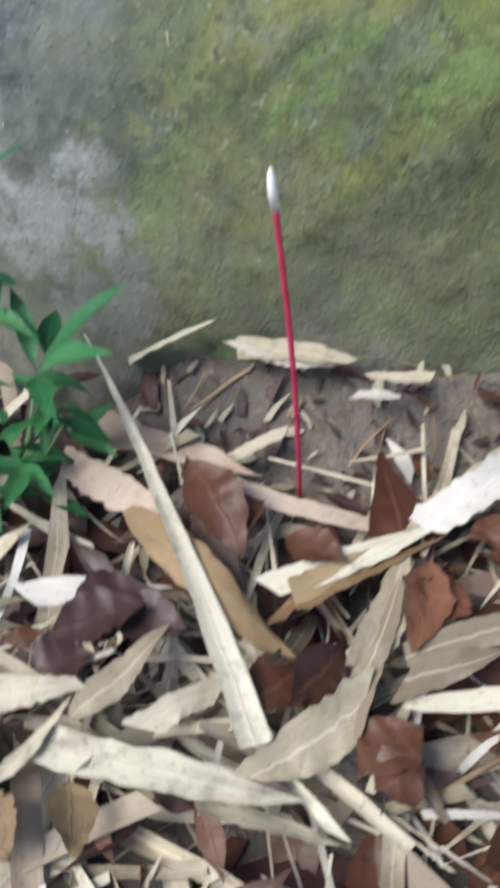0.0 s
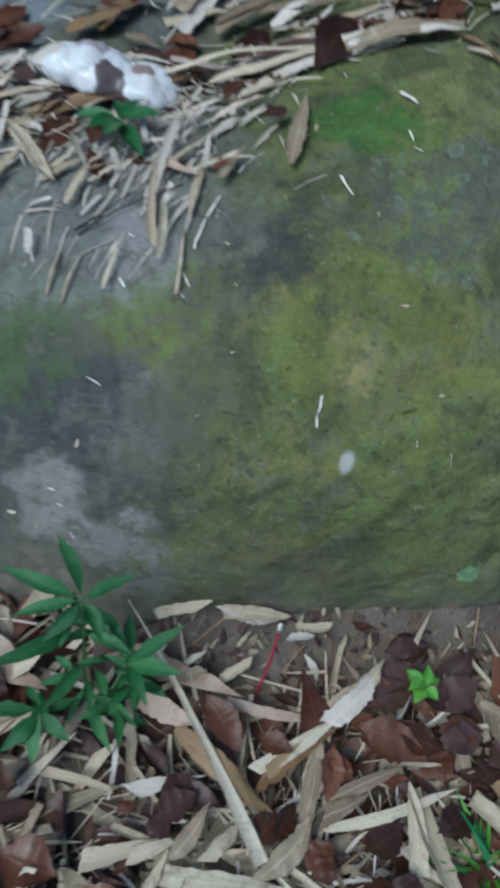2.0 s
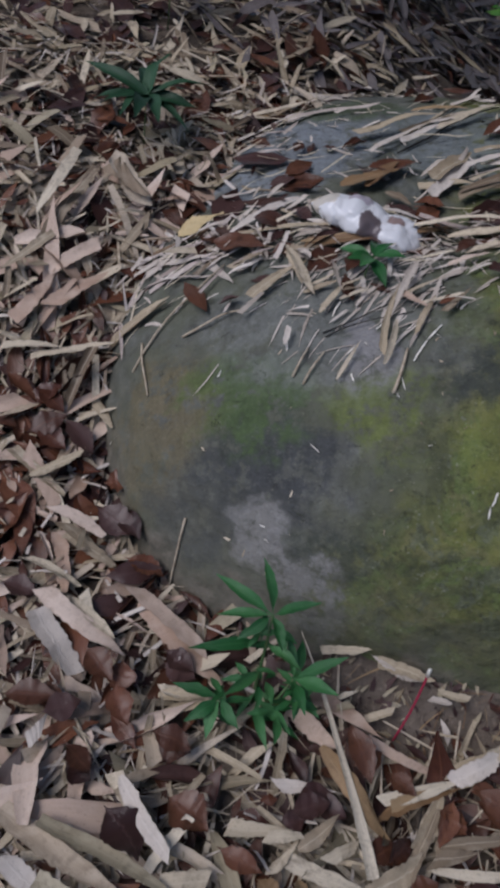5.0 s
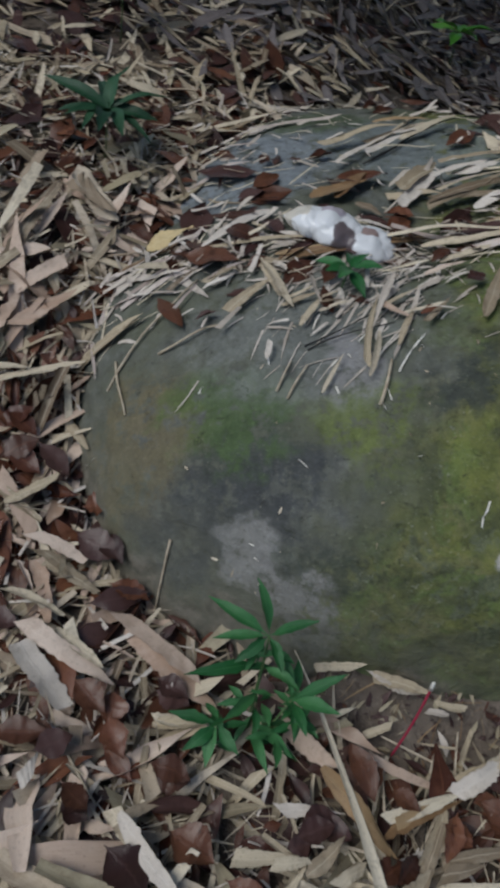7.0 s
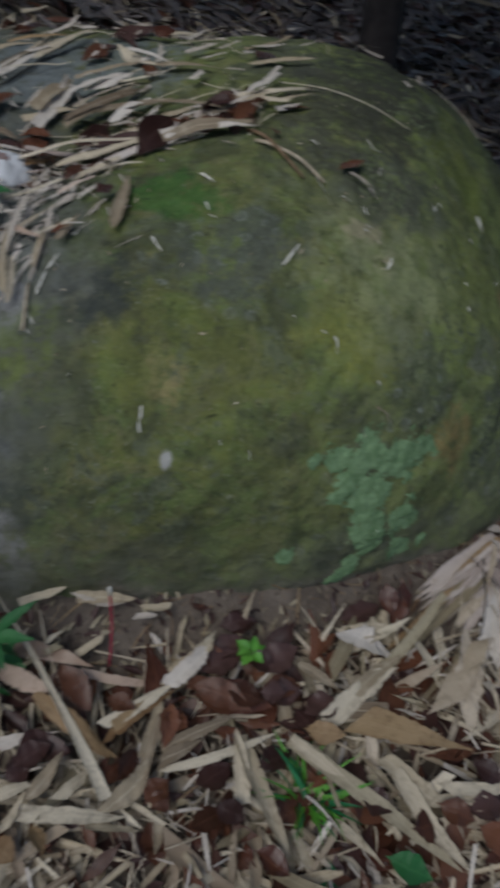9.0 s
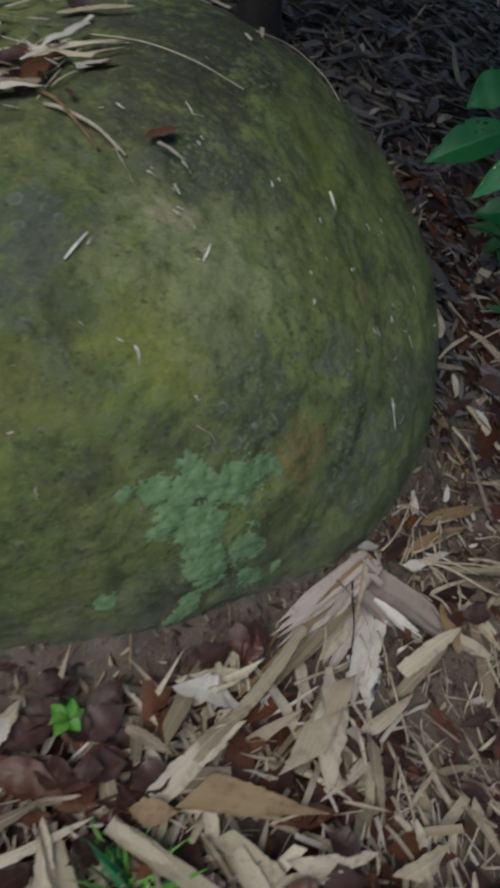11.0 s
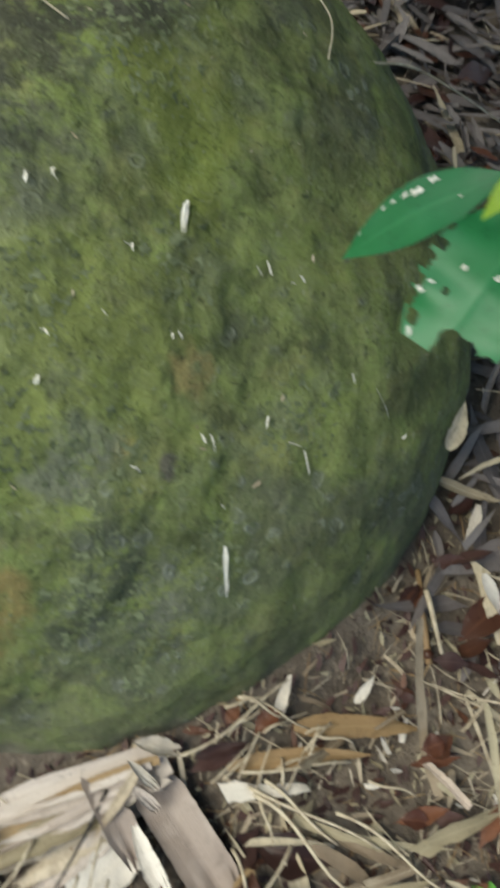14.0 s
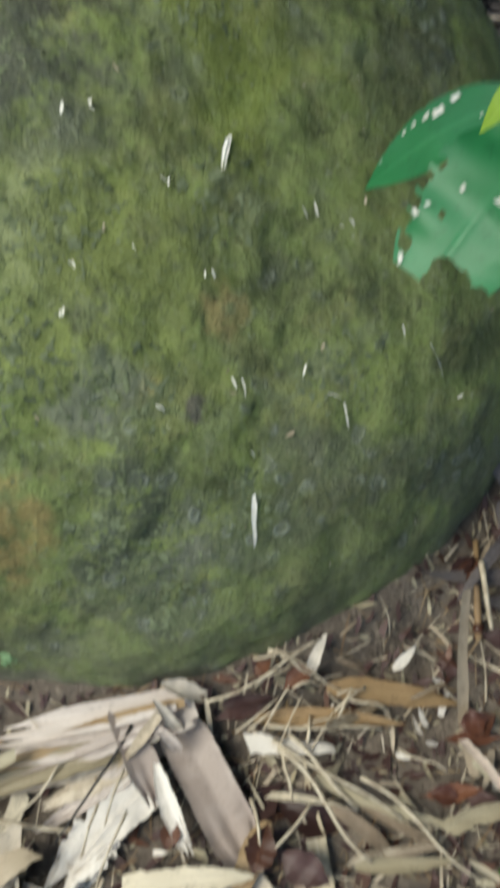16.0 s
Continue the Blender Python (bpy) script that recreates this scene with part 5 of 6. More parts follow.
# ---- bleached chips on the moss ----
fleck(0.5395, 0.7969, 0.5409, 0.7924, 0.0057)
fleck(0.5535, 0.8107, 0.5608, 0.8048, 0.0029)
fleck(0.6526, 0.8484, 0.6567, 0.8219, 0.0050)
fleck(0.6220, 0.7956, 0.6232, 0.7914, 0.0048)
fleck(0.5815, 0.7003, 0.5853, 0.6965, 0.0031)
fleck(0.5829, 0.6679, 0.5841, 0.6634, 0.0040)
fleck(0.6685, 0.7484, 0.6699, 0.7439, 0.0038)
fleck(0.7211, 0.8424, 0.7277, 0.8380, 0.0030)
fleck(0.7291, 0.8510, 0.7354, 0.8436, 0.0031)
fleck(0.7537, 0.8486, 0.7586, 0.8504, 0.0046)
fleck(0.7156, 0.7014, 0.7228, 0.6914, 0.0033)
fleck(0.7490, 0.6385, 0.7616, 0.6090, 0.0065)
fleck(0.8007, 0.7332, 0.8108, 0.7209, 0.0031)
fleck(0.7608, 0.7415, 0.7615, 0.7314, 0.0040)
fleck(0.7841, 0.7319, 0.7977, 0.7349, 0.0030)
fleck(0.8297, 0.8149, 0.8344, 0.8078, 0.0032)
fleck(0.8579, 0.8171, 0.8809, 0.8061, 0.0027)
fleck(0.9008, 0.8036, 0.9052, 0.8111, 0.0046)
fleck(0.6649, 0.6496, 0.6680, 0.6484, 0.0037)
fleck(0.7372, 0.6631, 0.7406, 0.6623, 0.0039)
fleck(0.6155, 0.7331, 0.6194, 0.7303, 0.0027)
fleck(0.3722, 0.7450, 0.3768, 0.7413, 0.0098)
fleck(0.3984, 0.7283, 0.4011, 0.7250, 0.0043)
fleck(0.3950, 0.6980, 0.4035, 0.6948, 0.0042)
fleck(0.4251, 0.6494, 0.4322, 0.6632, 0.0051)
fleck(0.4398, 0.8068, 0.4446, 0.8000, 0.0070)
fleck(0.4370, 0.8728, 0.4427, 0.8498, 0.0031)
fleck(0.4428, 0.8493, 0.4586, 0.8530, 0.0024)
fleck(0.5375, 0.7980, 0.5426, 0.7977, 0.0042)
fleck(0.5557, 0.8127, 0.5568, 0.8055, 0.0037)
fleck(0.6534, 0.8522, 0.6582, 0.8226, 0.0047)
fleck(0.6163, 0.7915, 0.6224, 0.7920, 0.0038)
fleck(0.7599, 0.8576, 0.7659, 0.8558, 0.0059)
fleck(0.6726, 0.7518, 0.6766, 0.7490, 0.0039)
fleck(0.5791, 0.6987, 0.5831, 0.6979, 0.0035)
fleck(0.5849, 0.6705, 0.5855, 0.6649, 0.0035)
fleck(0.7084, 0.6980, 0.7138, 0.6937, 0.0046)
fleck(0.6617, 0.6485, 0.6661, 0.6482, 0.0037)
fleck(0.4102, 0.5329, 0.4150, 0.5305, 0.0045)
fleck(0.4642, 0.4429, 0.4704, 0.4468, 0.0061)
fleck(0.1954, 0.7964, 0.2087, 0.7681, 0.0089)
fleck(0.1945, 0.7370, 0.1981, 0.7234, 0.0057)
fleck(0.1971, 0.7164, 0.2040, 0.7103, 0.0049)
fleck(0.3541, 0.8599, 0.3621, 0.8477, 0.0080)
fleck(0.3361, 0.7999, 0.3548, 0.7289, 0.0061)
fleck(0.2775, 0.6306, 0.3028, 0.6610, 0.0060)
fleck(0.1278, 0.6972, 0.1378, 0.6704, 0.0041)
fleck(0.3249, 0.5663, 0.3318, 0.5628, 0.0039)
fleck(0.3430, 0.5618, 0.3478, 0.5480, 0.0066)
fleck(0.4274, 0.6538, 0.4358, 0.6719, 0.0064)
fleck(0.4452, 0.8192, 0.4499, 0.8132, 0.0056)
fleck(0.2896, 0.5799, 0.2928, 0.5763, 0.0039)
fleck(0.1143, 0.5123, 0.1138, 0.5058, 0.0077)
fleck(0.1131, 0.5021, 0.1137, 0.4977, 0.0058)
fleck(0.4016, 0.7350, 0.4068, 0.7225, 0.0044)
fleck(0.4002, 0.7052, 0.4110, 0.7037, 0.0058)
fleck(0.2075, 0.4757, 0.2090, 0.4723, 0.0032)
fleck(0.2464, 0.4709, 0.2488, 0.4641, 0.0039)
fleck(-0.1018, 0.5679, -0.0872, 0.5596, 0.0041)
fleck(-0.1352, 0.4986, -0.1275, 0.4951, 0.0042)
fleck(-0.1248, 0.4872, -0.1187, 0.4833, 0.0056)
fleck(-0.1116, 0.4679, -0.1068, 0.4635, 0.0043)
fleck(-0.1653, 0.7011, -0.1588, 0.6798, 0.0088)
fleck(-0.0196, 0.6144, -0.0136, 0.6073, 0.0053)
fleck(-0.0158, 0.6303, -0.0089, 0.6158, 0.0034)
fleck(-0.2397, 0.6588, -0.2377, 0.6660, 0.0060)
fleck(-0.0744, 0.6410, -0.0693, 0.6311, 0.0050)
fleck(-0.0668, 0.6838, -0.0611, 0.6787, 0.0051)
fleck(0.0311, 0.5564, 0.0362, 0.5554, 0.0034)
fleck(-0.2436, 0.8481, -0.2325, 0.8523, 0.0083)
fleck(-0.3832, 0.6416, -0.3675, 0.6362, 0.0034)
fleck(-0.1422, 0.6445, -0.1387, 0.6615, 0.0042)
fleck(-0.1124, 0.7309, -0.1057, 0.7591, 0.0037)
fleck(-0.0837, 0.6675, -0.0759, 0.6818, 0.0035)
fleck(-0.0559, 0.7029, -0.0443, 0.7201, 0.0043)
fleck(0.0060, 0.6816, 0.0199, 0.7052, 0.0041)
fleck(-0.0060, 0.6499, 0.0060, 0.6816, 0.0041)
fleck(0.0148, 0.6891, 0.0195, 0.6839, 0.0048)
fleck(0.0374, 0.7299, 0.0466, 0.7437, 0.0057)
fleck(-0.2376, 0.8363, -0.2325, 0.8579, 0.0098)


# broad dark leaves and a few long pale ones lying uppermost
for kind, x1, y1, x2, y2, width in (
        ("brown", -0.308, 0.328, -0.262, 0.294, 0.036), ("rust", -0.258, 0.292, -0.228, 0.246, 0.032), ("brown", -0.200, 0.246, -0.148, 0.238, 0.030),
        ("dark", -0.226, 0.155, -0.172, 0.112, 0.050), ("brown", -0.163, 0.182, -0.107, 0.158, 0.046), ("rust", -0.094, 0.146, -0.040, 0.132, 0.024),
        ("dark", -0.022, 0.200, 0.024, 0.222, 0.030), ("brown", -0.289, 0.209, -0.252, 0.186, 0.030), ("dark", -0.330, 0.235, -0.290, 0.262, 0.034),
        ("khaki", -0.288, 0.124, -0.118, 0.088, 0.026), ("white", -0.218, 0.190, -0.142, 0.122, 0.020), ("khaki", -0.270, 0.070, -0.205, 0.052, 0.022),
        ("dark", 0.208, 0.138, 0.240, 0.112, 0.030),
        ("rust", 0.244, 0.084, 0.282, 0.052, 0.032), ("brown", 0.491, 0.110, 0.537, 0.082, 0.032),
        ("dark", 0.552, 0.150, 0.588, 0.120, 0.030), ("rust", 0.535, 0.078, 0.580, 0.034, 0.042), ("brown", 0.590, 0.032, 0.622, 0.002, 0.034),
        ("brown", 0.240, 0.276, 0.292, 0.252, 0.034), ("dark", 0.282, 0.262, 0.318, 0.258, 0.028), ("green", 0.402, 0.058, 0.456, 0.026, 0.034)):
    fallen(kind, x1, y1, x2, y2, width, 0.012)


# ---- the lichen on the stone ----
def crust(label, material, mid, out, size, step, hubs, reach, lobes, grain, sink, thick):
    """A thin crust with a lobed, broken outline, grown over the moss round a few centres (x, y, z, radius) on the side of the stone that faces out."""
    tree = tree_of(boulder)
    out = Vector(out).normalized()
    right = out.cross(Vector((0, 0, 1))).normalized()
    up = right.cross(out)
    rows, cols = int(size[1] / step), int(size[0] / step)
    p, val = np.zeros((rows * cols, 3)), np.full(rows * cols, -1.0)
    for i in range(rows):
        for j in range(cols):
            at, n, _, _ = tree.ray_cast(Vector(mid) + out * 0.4 + up * ((i - rows / 2) * step) + right * ((j - cols / 2) * step), -out)
            if at is None:
                continue
            v = max(1.2 * math.exp(-((at - Vector(h[:3])).length / (reach * h[3])) ** 2) for h in hubs)
            if v < 0.06:
                continue
            v += lobes[1] * noise.fractal(at * lobes[0], 1.0, 2.0, 6) + grain[1] * noise.fractal(at * grain[0], 1.0, 2.0, 3) - sink
            p[i * cols + j] = at + n * (0.0004 + thick * min(max(v, 0) * 3, 1) + 0.8 * thick * max(0, noise.fractal(at * 140, 1.0, 2.0, 3)))
            val[i * cols + j] = v
    faces = grid_faces(rows, cols)
    faces = faces[(val[faces] > 0).all(1)]
    used, idx = np.unique(faces, return_inverse=True)
    me = mesh_from("lichen", p[used], idx.reshape(-1, 4), material)
    tagged(part("lichen", me, boulder, label), kind="stuff")


def build_lichen():
    leafy = ((0.378, 0.472, 0.328, 0.018), (0.417, 0.478, 0.326, 0.026), (0.473, 0.487, 0.314, 0.026), (0.511, 0.505, 0.321, 0.016), (0.395, 0.458, 0.289, 0.018), (0.438, 0.460, 0.271, 0.027),
             (0.505, 0.458, 0.217, 0.021), (0.448, 0.446, 0.219, 0.022), (0.526, 0.447, 0.153, 0.018), (0.340, 0.466, 0.325, 0.009), (0.337, 0.424, 0.169, 0.012), (0.568, 0.459, 0.153, 0.010),
             (0.424, 0.424, 0.112, 0.012), (0.459, 0.441, 0.185, 0.020), (0.441, 0.429, 0.136, 0.016))
    crust("pale grey-green leafy lichen patch", LICHEN, (0.45, 0.46, 0.23), (0.05, -0.9, 0.42), (0.34, 0.34), 0.0013, leafy, 1.5, (48, 0.50), (230, 0.22), 0.50, 0.0010)
    grey = ((0.640, 0.645, 0.376, 0.05), (0.673, 0.560, 0.269, 0.07), (0.700, 0.549, 0.215, 0.06), (0.655, 0.585, 0.310, 0.05), (0.490, 0.554, 0.397, 0.08), (0.560, 0.720, 0.470, 0.06),
            (0.448, 0.801, 0.535, 0.08), (0.576, 0.960, 0.540, 0.09), (0.740, 0.640, 0.280, 0.05), (0.560, 0.620, 0.420, 0.07), (0.780, 0.760, 0.330, 0.05), (0.660, 0.800, 0.455, 0.05))
    crust("small grey crusty lichens clustered on the moss", GREY_LICHEN, (0.62, 0.70, 0.38), (0.45, -0.50, 0.74), (0.56, 0.66), 0.0016, grey, 1.35, (150, 1.1), (330, 0.35), 1.12, 0.0003)


build_lichen()


# ---- the incense stick ----
def build_incense():
    foot, top = Vector((0.1025, 0.333, 0.045)), Vector((0.077, 0.326, 0.279))
    ob = tagged(new("incense_stick"), "thin red incense stick with white tip standing in soil", "incense stick")
    ob.location = foot
    way = top - foot
    bend = Vector((0.003, 0.0, 0.0))
    pts = [way * (i / 10) + bend * math.sin(math.pi * i / 10) for i in range(11)]
    cut = 0.925
    body = [q for i, q in enumerate(pts) if i / 10 < cut] + [way * cut + bend * math.sin(math.pi * cut)]
    part("stick", tube_mesh("stick", body, [0.0015] * len(body), RED, 8), ob)
    tip = [way * s + bend * math.sin(math.pi * s) for s in (cut, 0.92, 0.96, 0.985, 1.0)]
    part("tip", tube_mesh("tip", tip, [0.0021, 0.0024, 0.0024, 0.0019, 0.0008], BARE, 8), ob, "bare white bamboo tip")


build_incense()


# ---- living plants ----
def blade(name, a, b, width, material, parent, form="lance", curl=0.35, arch=0.08, yaw=0.0, rag=0.0, label="", segs=10, across=7):
    o = np.array(parent.location)
    p, f, uv = leaves(a, b, width, form, 0, curl, arch, RNG, segs, across, rag, None, yaw, 0.05)
    return part(name, mesh_from(name, p - o, f, material, uv), parent, label)


def stem(points, radius, parent, material, name="stem"):
    o = Vector(parent.location)
    n = len(points)
    return part(name, tube_mesh(name, [Vector(q) - o for q in points], [radius * (1 - 0.5 * i / (n - 1)) for i in range(n)], material), parent)


def build_weed():
    ob = tagged(new("weed"), "small leafy green weed growing from the litter beside the boulder", "weed")
    ob.location = (-0.085, 0.325, 0.05)
    crown = (-0.095, 0.375, 0.215)
    stem([(-0.085, 0.325, 0.05), (-0.09, 0.34, 0.11), (-0.092, 0.36, 0.17), crown], 0.0028, ob, STEM_GREEN)
    stem([(-0.085, 0.325, 0.06), (-0.06, 0.325, 0.11), (-0.05, 0.335, 0.15)], 0.0022, ob, STEM_GREEN)
    stem([(-0.075, 0.325, 0.075), (-0.05, 0.322, 0.10), (-0.035, 0.325, 0.125)], 0.0018, ob, STEM_GREEN)
    stem([(-0.085, 0.325, 0.06), (-0.115, 0.31, 0.10), (-0.13, 0.30, 0.125)], 0.0022, ob, STEM_GREEN)
    top, low, side = Vector(crown), Vector((-0.05, 0.335, 0.15)), Vector((-0.13, 0.30, 0.125))
    for start, tip, w in (
        (top, (-0.122, 0.425, 0.252), 0.015), (top, (-0.172, 0.405, 0.222), 0.016), (top, (-0.047, 0.380, 0.262), 0.015),
        (top, (-0.160, 0.362, 0.205), 0.015), (top, (-0.075, 0.335, 0.21), 0.015), (top, (-0.13, 0.34, 0.20), 0.014),
        (Vector((-0.092, 0.36, 0.175)), (-0.182, 0.320, 0.188), 0.018), (Vector((-0.092, 0.36, 0.17)), (-0.045, 0.335, 0.175), 0.015),
        (Vector((-0.09, 0.345, 0.13)), (-0.128, 0.292, 0.15), 0.015),
        (low, (0.004, 0.356, 0.200), 0.016), (low, (0.001, 0.313, 0.186), 0.018), (low, (-0.03, 0.29, 0.16), 0.014), (low, (-0.07, 0.375, 0.18), 0.013),
        (side, (-0.165, 0.262, 0.120), 0.016), (side, (-0.135, 0.252, 0.11), 0.015), (side, (-0.19, 0.30, 0.13), 0.015), (side, (-0.10, 0.268, 0.125), 0.014),
        (Vector((-0.085, 0.325, 0.09)), (-0.035, 0.285, 0.105), 0.016), (Vector((-0.085, 0.325, 0.09)), (-0.06, 0.262, 0.10), 0.014),
    ):
        blade("leaf", tuple(start), tip, w, WEED, ob, "ovate", 0.4, 0.07, rag=0.06)
    r = np.random.default_rng(22)
    for hub, count in ((Vector((-0.094, 0.37, 0.19)), 8), (low, 8), (side, 7), (Vector((-0.088, 0.34, 0.12)), 8), (Vector((-0.035, 0.325, 0.125)), 8), (Vector((-0.06, 0.31, 0.10)), 7)):
        for i in range(count):
            turn, size = 6.28 * (i + r.uniform(0, 0.6)) / count, r.uniform(0.022, 0.042)
            a = hub + Vector((r.normal(0, 0.007), r.normal(0, 0.007), r.uniform(-0.035, 0.02)))
            blade("leaf", tuple(a), tuple(a + Vector((size * math.cos(turn), size * math.sin(turn), r.uniform(-0.9, 0.5) * size))), size * r.uniform(0.24, 0.36), WEED, ob, "ovate", 0.4, 0.07, segs=8, across=5)


def build_rosette(name, label, spot, leaves_of, size, width, material, rise, seed, form="ovate", category="seedling"):
    r = np.random.default_rng(seed)
    ob = tagged(new(name), label, category)
    x, y = spot
    z = float(height(x, y))
    ob.location = (x, y, z)
    hub = (x + r.normal(0, 0.004), y + r.normal(0, 0.004), z + rise)
    stem([(x, y, z - 0.01), (x, y, z + rise * 0.5), hub], 0.0018, ob, STEM_GREEN)
    for i in range(leaves_of):
        t = 2 * math.pi * (i + r.uniform(-0.3, 0.3)) / leaves_of
        s = size * r.uniform(0.75, 1.25)
        end = (hub[0] + s * math.cos(t), hub[1] + s * math.sin(t), hub[2] + r.uniform(-0.2, 0.35) * s)
        blade("leaf", hub, end, width * r.uniform(0.85, 1.2), material, ob, form, 0.5, 0.08)


def build_grass(spot, count, tall, seed):
    r = np.random.default_rng(seed)
    ob = tagged(new("grass_tuft"), "small tuft of bright green grass in the dry litter", "grass")
    x, y = spot
    z = float(height(x, y))
    ob.location = (x, y, z)
    for i in range(count):
        t, s = r.uniform(0, 6.28), tall * r.uniform(0.6, 1.2)
        a = (x + r.normal(0, 0.008), y + r.normal(0, 0.008), z)
        b = (a[0] + s * 0.8 * math.cos(t), a[1] + s * 0.8 * math.sin(t), z + s * r.uniform(0.5, 1.0))
        blade("blade", a, b, r.uniform(0.004, 0.011), FRESH if i % 3 else GREEN, ob, "lance", 0.6, 0.12, segs=6, across=3)


def big_leaf(parent, a, b, width, material, face, seed, bites=(), label="", form="ovate", spots=()):
    """A broad leaf with a pointed tip; bites are round pieces eaten away: across, along, radius."""
    r = np.random.default_rng(seed)
    p, f, uv = leaves(a, b, width, form, 0, 0.25, 0.05, r, 110, 61, 0.0, None, 0.0, 0.03, face, 2.0)
    u = uv.reshape(-1, 4, 2).mean(1)
    keep = np.ones(len(f), bool)
    for across, along, size in bites:
        turn = np.arctan2(u[:, 1] - along, (u[:, 0] - across) * 0.6)
        keep &= np.hypot((u[:, 0] - across) * 0.6, u[:, 1] - along) > size * (1 + 0.12 * np.sin(4 * turn + seed) + 0.035 * np.sin(9 * turn))
    ob = part("leaf", mesh_from("leaf", p - np.array(parent.location), f[keep], material, uv.reshape(-1, 4, 2)[keep].reshape(-1, 2)), parent, label)
    # pale patches where only the skin is left
    for across, along, size in spots:
        turn = np.arctan2(u[:, 1] - along, (u[:, 0] - across) * 0.6)
        on = keep & (np.hypot((u[:, 0] - across) * 0.6, u[:, 1] - along) < size * (1 + 0.3 * np.sin(4 * turn + 9 * along)))
        used, idx = np.unique(f[on], return_inverse=True)
        if len(used):
            skin = p[used] - np.array(parent.location) + np.array(face) * 0.0012
            part("pale_patch", mesh_from("pale_patch", skin, idx.reshape(-1, 4), BARE), ob, "pale eaten patch of the leaf's skin")
    return ob


def build_shrub():
    ob = tagged(new("shrub"), "broad-leaved green shrub with insect-eaten leaves leaning over the boulder", "shrub")
    ob.location = (1.10, 0.72, 0.05)
    stem([(1.10, 0.72, 0.03), (1.07, 0.715, 0.3), (1.0, 0.70, 0.55), (0.93, 0.685, 0.70)], 0.005, ob, TWIG)
    stem([(1.07, 0.715, 0.3), (1.12, 0.80, 0.42), (1.10, 0.86, 0.52)], 0.004, ob, TWIG)
    up = (0.0, -0.45, 0.9)
    few = ((1.0, 0.55, 0.03), (0.7, 0.45, 0.016), (0.95, 0.8, 0.03), (0.9, 0.4, 0.02), (0.85, 0.33, 0.025), (0.7, 0.37, 0.012), (0.55, 0.28, 0.012))
    many = ((0.38, 0.96, 0.13), (0.34, 1.02, 0.10), (-0.02, 1.0, 0.15), (1.00, 0.62, 0.05), (0.97, 0.72, 0.035), (1.00, 0.82, 0.05), (0.95, 0.52, 0.03), (0.90, 0.90, 0.04),
            (0.72, 0.70, 0.018), (1.00, 0.42, 0.025))
    big_leaf(ob, (0.862, 0.732, 0.652), (0.779, 0.738, 0.550), 0.038, GREEN, (-0.3, -0.5, 0.8), 2, ((1.0, 0.55, 0.015), (1.0, 0.8, 0.015)), "", "ovate",
             ((0.88, 0.40, 0.022), (0.80, 0.49, 0.030), (0.84, 0.55, 0.018), (0.88, 0.62, 0.012), (0.90, 0.68, 0.010), (0.88, 0.84, 0.010), (0.42, 0.30, 0.010)))
    big_leaf(ob, (0.869, 0.693, 0.665), (0.829, 0.622, 0.607), 0.070, GREEN, (-0.2, -0.5, 0.85), 5, many, "green leaf with ragged eaten edge and holes", "blunt",
             ((0.70, 0.56, 0.014), (0.45, 0.51, 0.016), (0.92, 0.76, 0.016), (0.86, 0.70, 0.010), (0.90, 0.97, 0.02)))
    big_leaf(ob, (0.848, 0.684, 0.691), (0.832, 0.666, 0.661), 0.012, YOUNG, up, 8, (), "young yellow-green leaf")
    big_leaf(ob, (0.852, 0.684, 0.683), (0.849, 0.671, 0.662), 0.010, YOUNG, up, 9, (), "young yellow-green leaf")
    big_leaf(ob, (1.109, 1.106, 0.479), (0.963, 1.118, 0.381), 0.075, GREEN, up, 11, few)
    big_leaf(ob, (1.142, 1.217, 0.513), (1.054, 1.199, 0.450), 0.07, GREEN, up, 14)
    big_leaf(ob, (1.12, 0.98, 0.40), (1.02, 1.0, 0.36), 0.055, GREEN, up, 12, few)
    stem([(1.10, 0.86, 0.52), (1.142, 1.217, 0.513)], 0.003, ob, STEM_GREEN)
    stem([(0.93, 0.685, 0.70), (0.895, 0.71, 0.680), (0.862, 0.732, 0.652)], 0.002, ob, STEM_GREEN)
    stem([(0.93, 0.685, 0.70), (0.869, 0.693, 0.665)], 0.002, ob, STEM_GREEN)
    stem([(0.93, 0.685, 0.70), (0.848, 0.684, 0.691)], 0.0015, ob, STEM_GREEN)
    stem([(1.12, 0.80, 0.42), (1.109, 1.106, 0.479)], 0.003, ob, STEM_GREEN)


build_weed()
build_shrub()
build_rosette("sprout", "tiny bright green sprout among dark leaves", (0.290, 0.325), 6, 0.026, 0.015, FRESH, 0.048, 4)
build_rosette("seedling", "small dark green seedling rooted on the boulder's top", (-0.082, 0.815), 7, 0.045, 0.02, WEED, 0.03, 6)
build_rosette("seedling", "green seedling, darkened in colour for shade, in the leaf litter behind the boulder", (-0.50, 1.17), 13, 0.10, 0.026, SHADE_GREEN, 0.10, 7, "lance")
build_rosette("seedling", "green seedling, darkened in colour for shade, in the leaf litter behind the boulder", (-0.60, 1.68), 10, 0.10, 0.030, SHADE_GREEN, 0.14, 9, "lance")
build_rosette("seedling", "yellow-green leafy seedling far behind the boulder", (0.24, 2.46), 7, 0.09, 0.04, FRESH, 0.12, 8)
build_rosette("sprout", "tiny green sprout in the litter", (0.345, 0.045), 5, 0.022, 0.012, GREEN, 0.03, 10)
build_rosette("sprout", "tiny green sprout at the litter's edge", (1.075, 0.43), 4, 0.02, 0.01, FRESH, 0.03, 12)
build_rosette("seedling", "dark green leafy seedling in the shade beside the boulder", (1.29, 1.16), 9, 0.085, 0.032, WEED, 0.09, 15)
